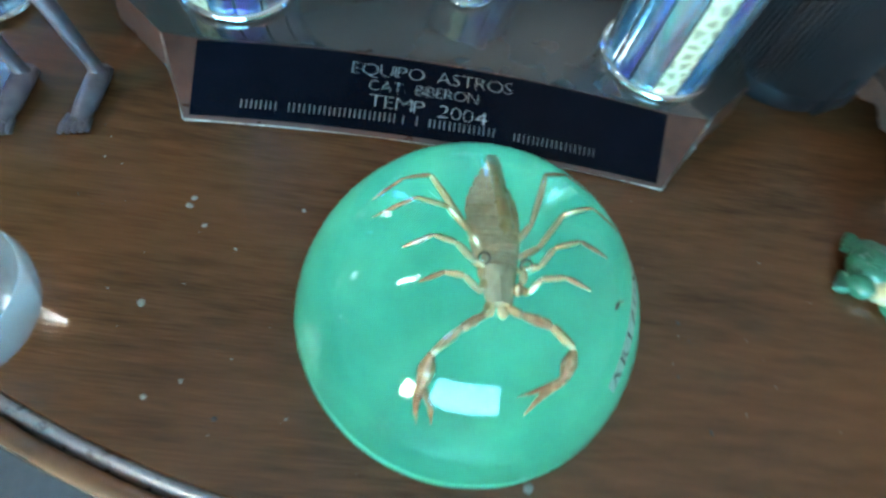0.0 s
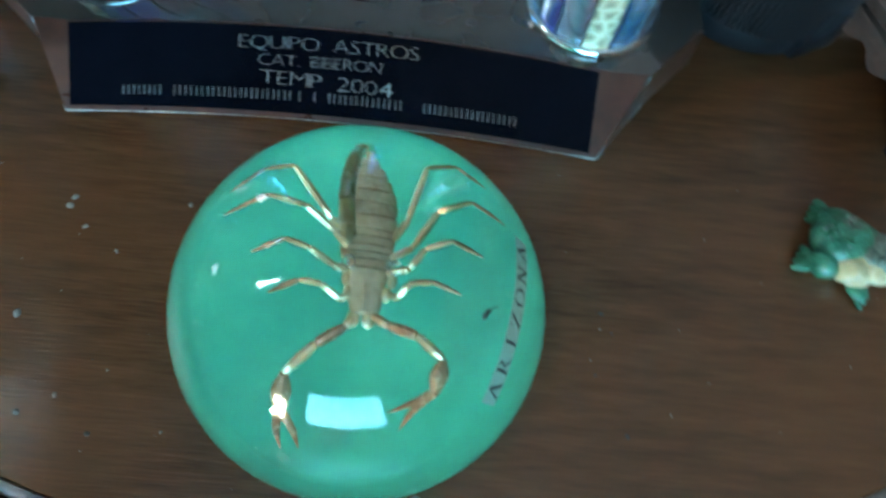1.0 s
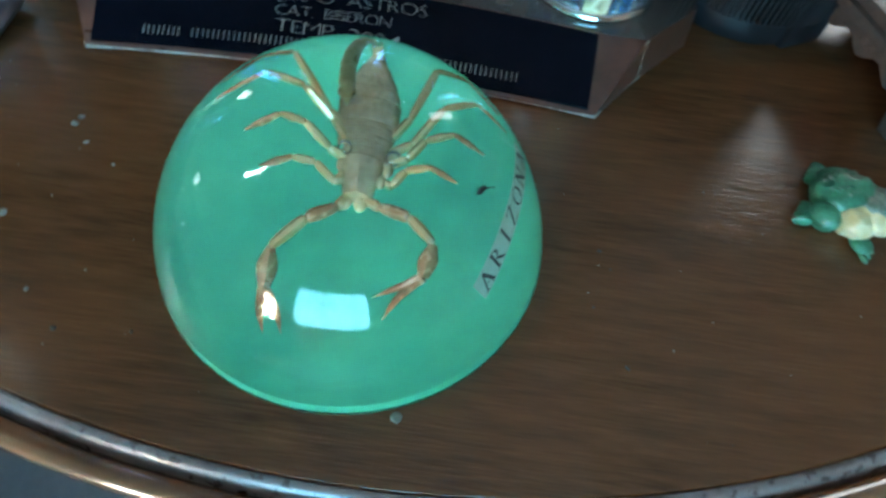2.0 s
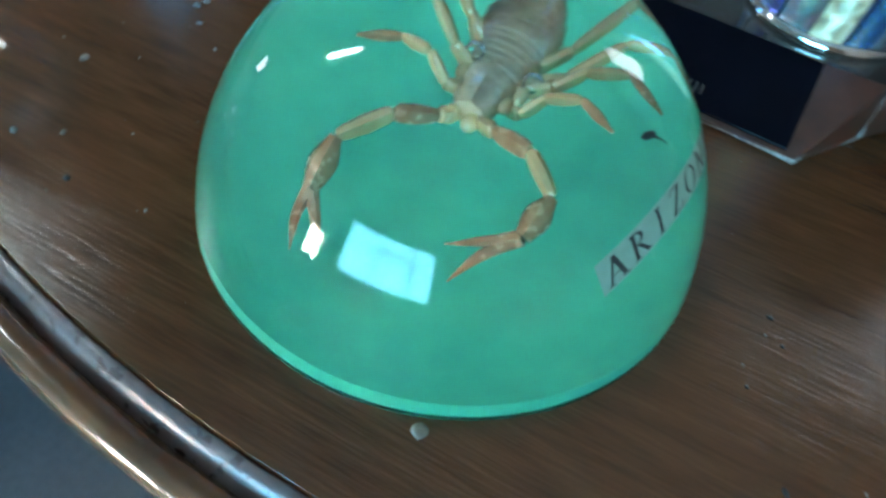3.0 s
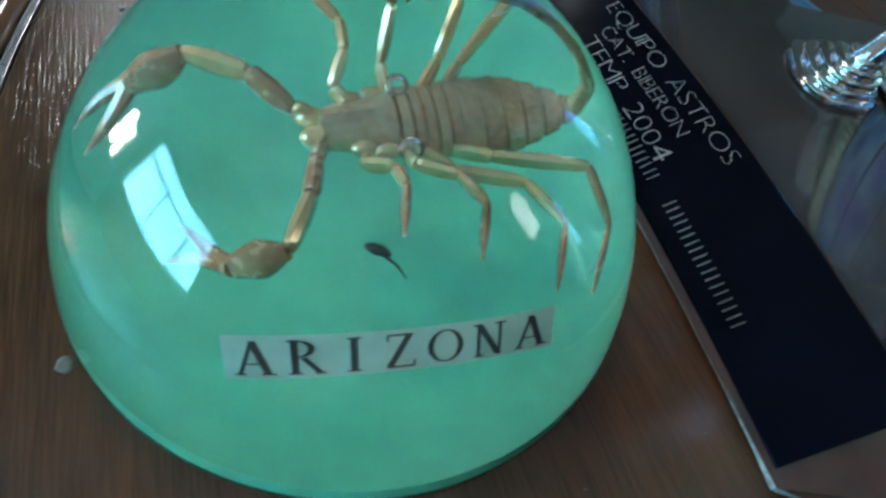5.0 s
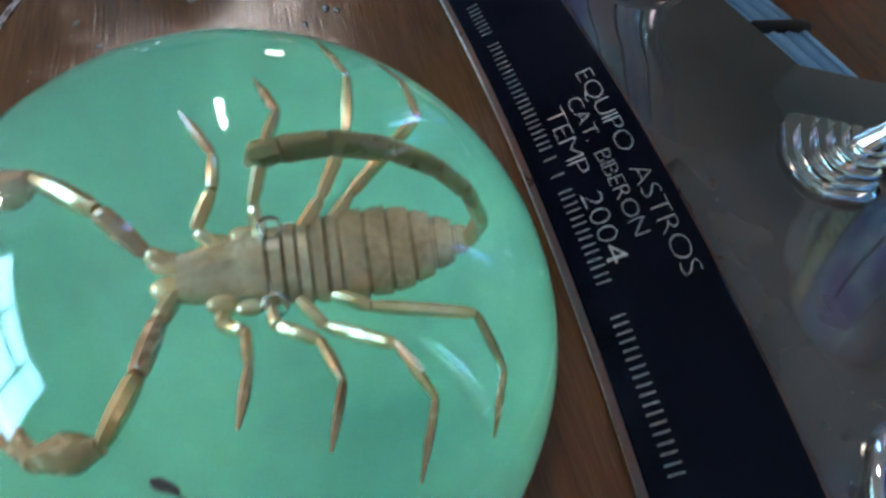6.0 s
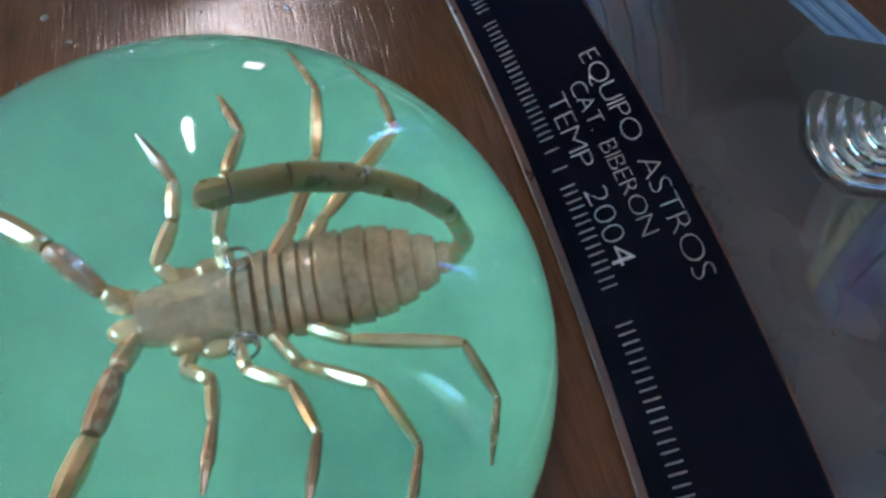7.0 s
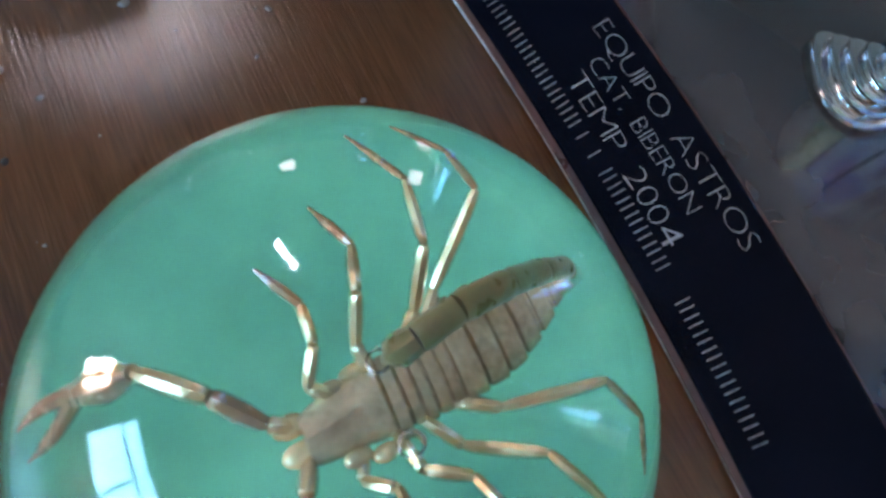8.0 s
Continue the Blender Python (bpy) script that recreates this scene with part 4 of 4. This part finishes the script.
def foil_cup():
    t = thing("foil_cup", "round cup wrapped in blue prismatic foil standing on the table", "cup")
    c, r, h = (-131.5 * MM, 69.5 * MM), 15 * MM, 42 * MM
    part("body", lathe([(0.0, 0.0004), (r - 0.0012, 0.0004), (r, 0.0024), (r, h), (r - 0.0012, h), (r - 0.0012, 0.004), (0.0, 0.004)], 64, c), FOIL_BLUE, t)
    ring = [(r + 0.0004 + 0.0009 * math.cos(2 * math.pi * k / 12), 0.0016 + 0.0010 * math.sin(2 * math.pi * k / 12)) for k in range(13)]
    part("foot_ring", lathe(ring, 64, c, cap=False), CHROME, t, "bright chrome ring")


foil_cup()


def glass_ball():
    bm = lathe([(0.0, 0.0002), (7.5 * MM, 0.0002), (11.5 * MM, 2.0 * MM), (14.8 * MM, 6 * MM), (16.0 * MM, 11 * MM), (15.0 * MM, 17 * MM), (11.8 * MM, 22 * MM), (6.2 * MM, 25.4 * MM), (0.0, 26.4 * MM)], 64, (-95.5 * MM, -16.0 * MM))
    ob = link_mesh("glass_ball", bm, PEARL)
    ob.visible_shadow = False
    tagged(ob, "pale pearly glass ball ornament resting on the table", "ornament")


glass_ball()


def crumbs():
    rng = random.Random(7)
    for name, mat, label, spots, count in (
        ("crumbs", CRUMB, "pale dust crumbs scattered on the table top", [(-66.6, -8.0, 0.8), (-63.6, 15.5, 0.7), (-63.1, 17.5, 0.8), (-60.5, -26.1, 0.8), (-39.0, 18.1, 0.5), (14.0, -35.4, 1.0), (-54.7, -22.5, 0.5), (-59.1, 11.1, 0.6), (-51.3, 6.4, 0.4)], 70),
        ("specks", SPECK, "dark specks of dirt on the table top", [(53.0, -21.1, 0.6), (-46.8, -28.8, 0.6), (48.3, 2.4, 0.45), (47, -10, 0.35), (50.5, -1.5, 0.25)], 26),
    ):
        bm = bmesh.new()
        pts = [(x, y, r) for x, y, r in spots]
        for _ in range(count):
            pts.append((rng.uniform(-90, 110), rng.uniform(-38, 34), rng.choice((0.1, 0.14, 0.2))))
        for x, y, r in pts:
            if math.hypot(x, y) < 38 and r < 1:
                continue
            blob(bm, (x * MM, y * MM, 0.05 * MM), (r * MM * rng.uniform(0.7, 1.2), r * MM * rng.uniform(0.6, 1.0), r * MM * 0.35), (0, 0, rng.uniform(0, 180)), 2, 0.0002, 0, 1500)
        tagged(link_mesh(name, bm, mat), label, "dirt", kind="stuff")


crumbs()


# ---- things beside and below the table ----
def film_bag(name, center, size, label, seed):
    bm = bmesh.new()
    nx = 48
    sx, sy = size
    grid = []
    for i in range(nx + 1):
        row = []
        for j in range(nx + 1):
            u, v = i / nx - 0.5, j / nx - 0.5
            p = Vector((u * 9, v * 9, seed))
            h = 0.03 * noise.noise(p) + 0.015 * noise.noise(p * 2.3) + 0.006 * noise.noise(p * 5.1)
            edge = max(abs(u), abs(v)) * 2
            z = (0.16 + h) * (1 - edge ** 6) + 0.003
            row.append(bm.verts.new((center[0] + u * sx, center[1] + v * sy, center[2] + max(z, 0.002))))
        grid.append(row)
    for i in range(nx):
        for j in range(nx):
            bm.faces.new((grid[i][j], grid[i + 1][j], grid[i + 1][j + 1], grid[i][j + 1]))
    rim = [e for e in bm.edges if e.is_boundary]
    r = bmesh.ops.extrude_edge_only(bm, edges=rim)
    for g in r["geom"]:
        if isinstance(g, bmesh.types.BMVert):
            g.co.z = center[2]
    bmesh.ops.recalc_face_normals(bm, faces=bm.faces[:])
    tagged(link_mesh(name, bm, BLUE_FILM), label, "bag")


film_bag("plastic_bag", (0.78, 0.02, FLOOR_Z), (0.85, 0.9), "crumpled shiny blue plastic bag lying on the floor", 1.0)
film_bag("plastic_bag", (1.1, 1.25, FLOOR_Z), (1.1, 0.9), "crumpled shiny blue plastic bag lying on the floor", 5.0)


film_bag("plastic_bag", (-0.85, 1.0, FLOOR_Z), (0.8, 0.7), "crumpled shiny blue plastic bag lying on the floor", 9.0)


def cable():
    pts = [(-0.9, -0.10), (-0.7, 0.0), (-0.52, 0.04), (-0.42, 0.07), (-0.30, 0.06), (-0.20, -0.10)]
    bm = tube([(x, y, FLOOR_Z + 0.004) for x, y in pts], [0.004] * len(pts), 8)
    tagged(link_mesh("cable", bm, CABLE), "thin dark cable lying on the floor", "cable")


cable()


def cord_bundle():
    t = thing("cord_bundle", "bundle of pale blue plastic cords lying behind the trophy", "cord")
    for k in range(6):
        o = k * 2.1 * MM
        z = (1.2 + 0.5 * (k % 2)) * MM
        part("cord", tube([(-74 * MM, 99 * MM + o, z), (-58 * MM, 106 * MM + o, z), (-40 * MM, 110.5 * MM + o, z), (-26 * MM, 117 * MM + o * 0.6, z)], [1.05 * MM] * 4, 8), BLUE_PLASTIC, t)
    part("tie", box(-53 * MM, -50 * MM, 105.5 * MM, 120.5 * MM, 0.3 * MM, 3.6 * MM, 0.0006), BLACK_GLOSS, t, "black tie band")


cord_bundle()
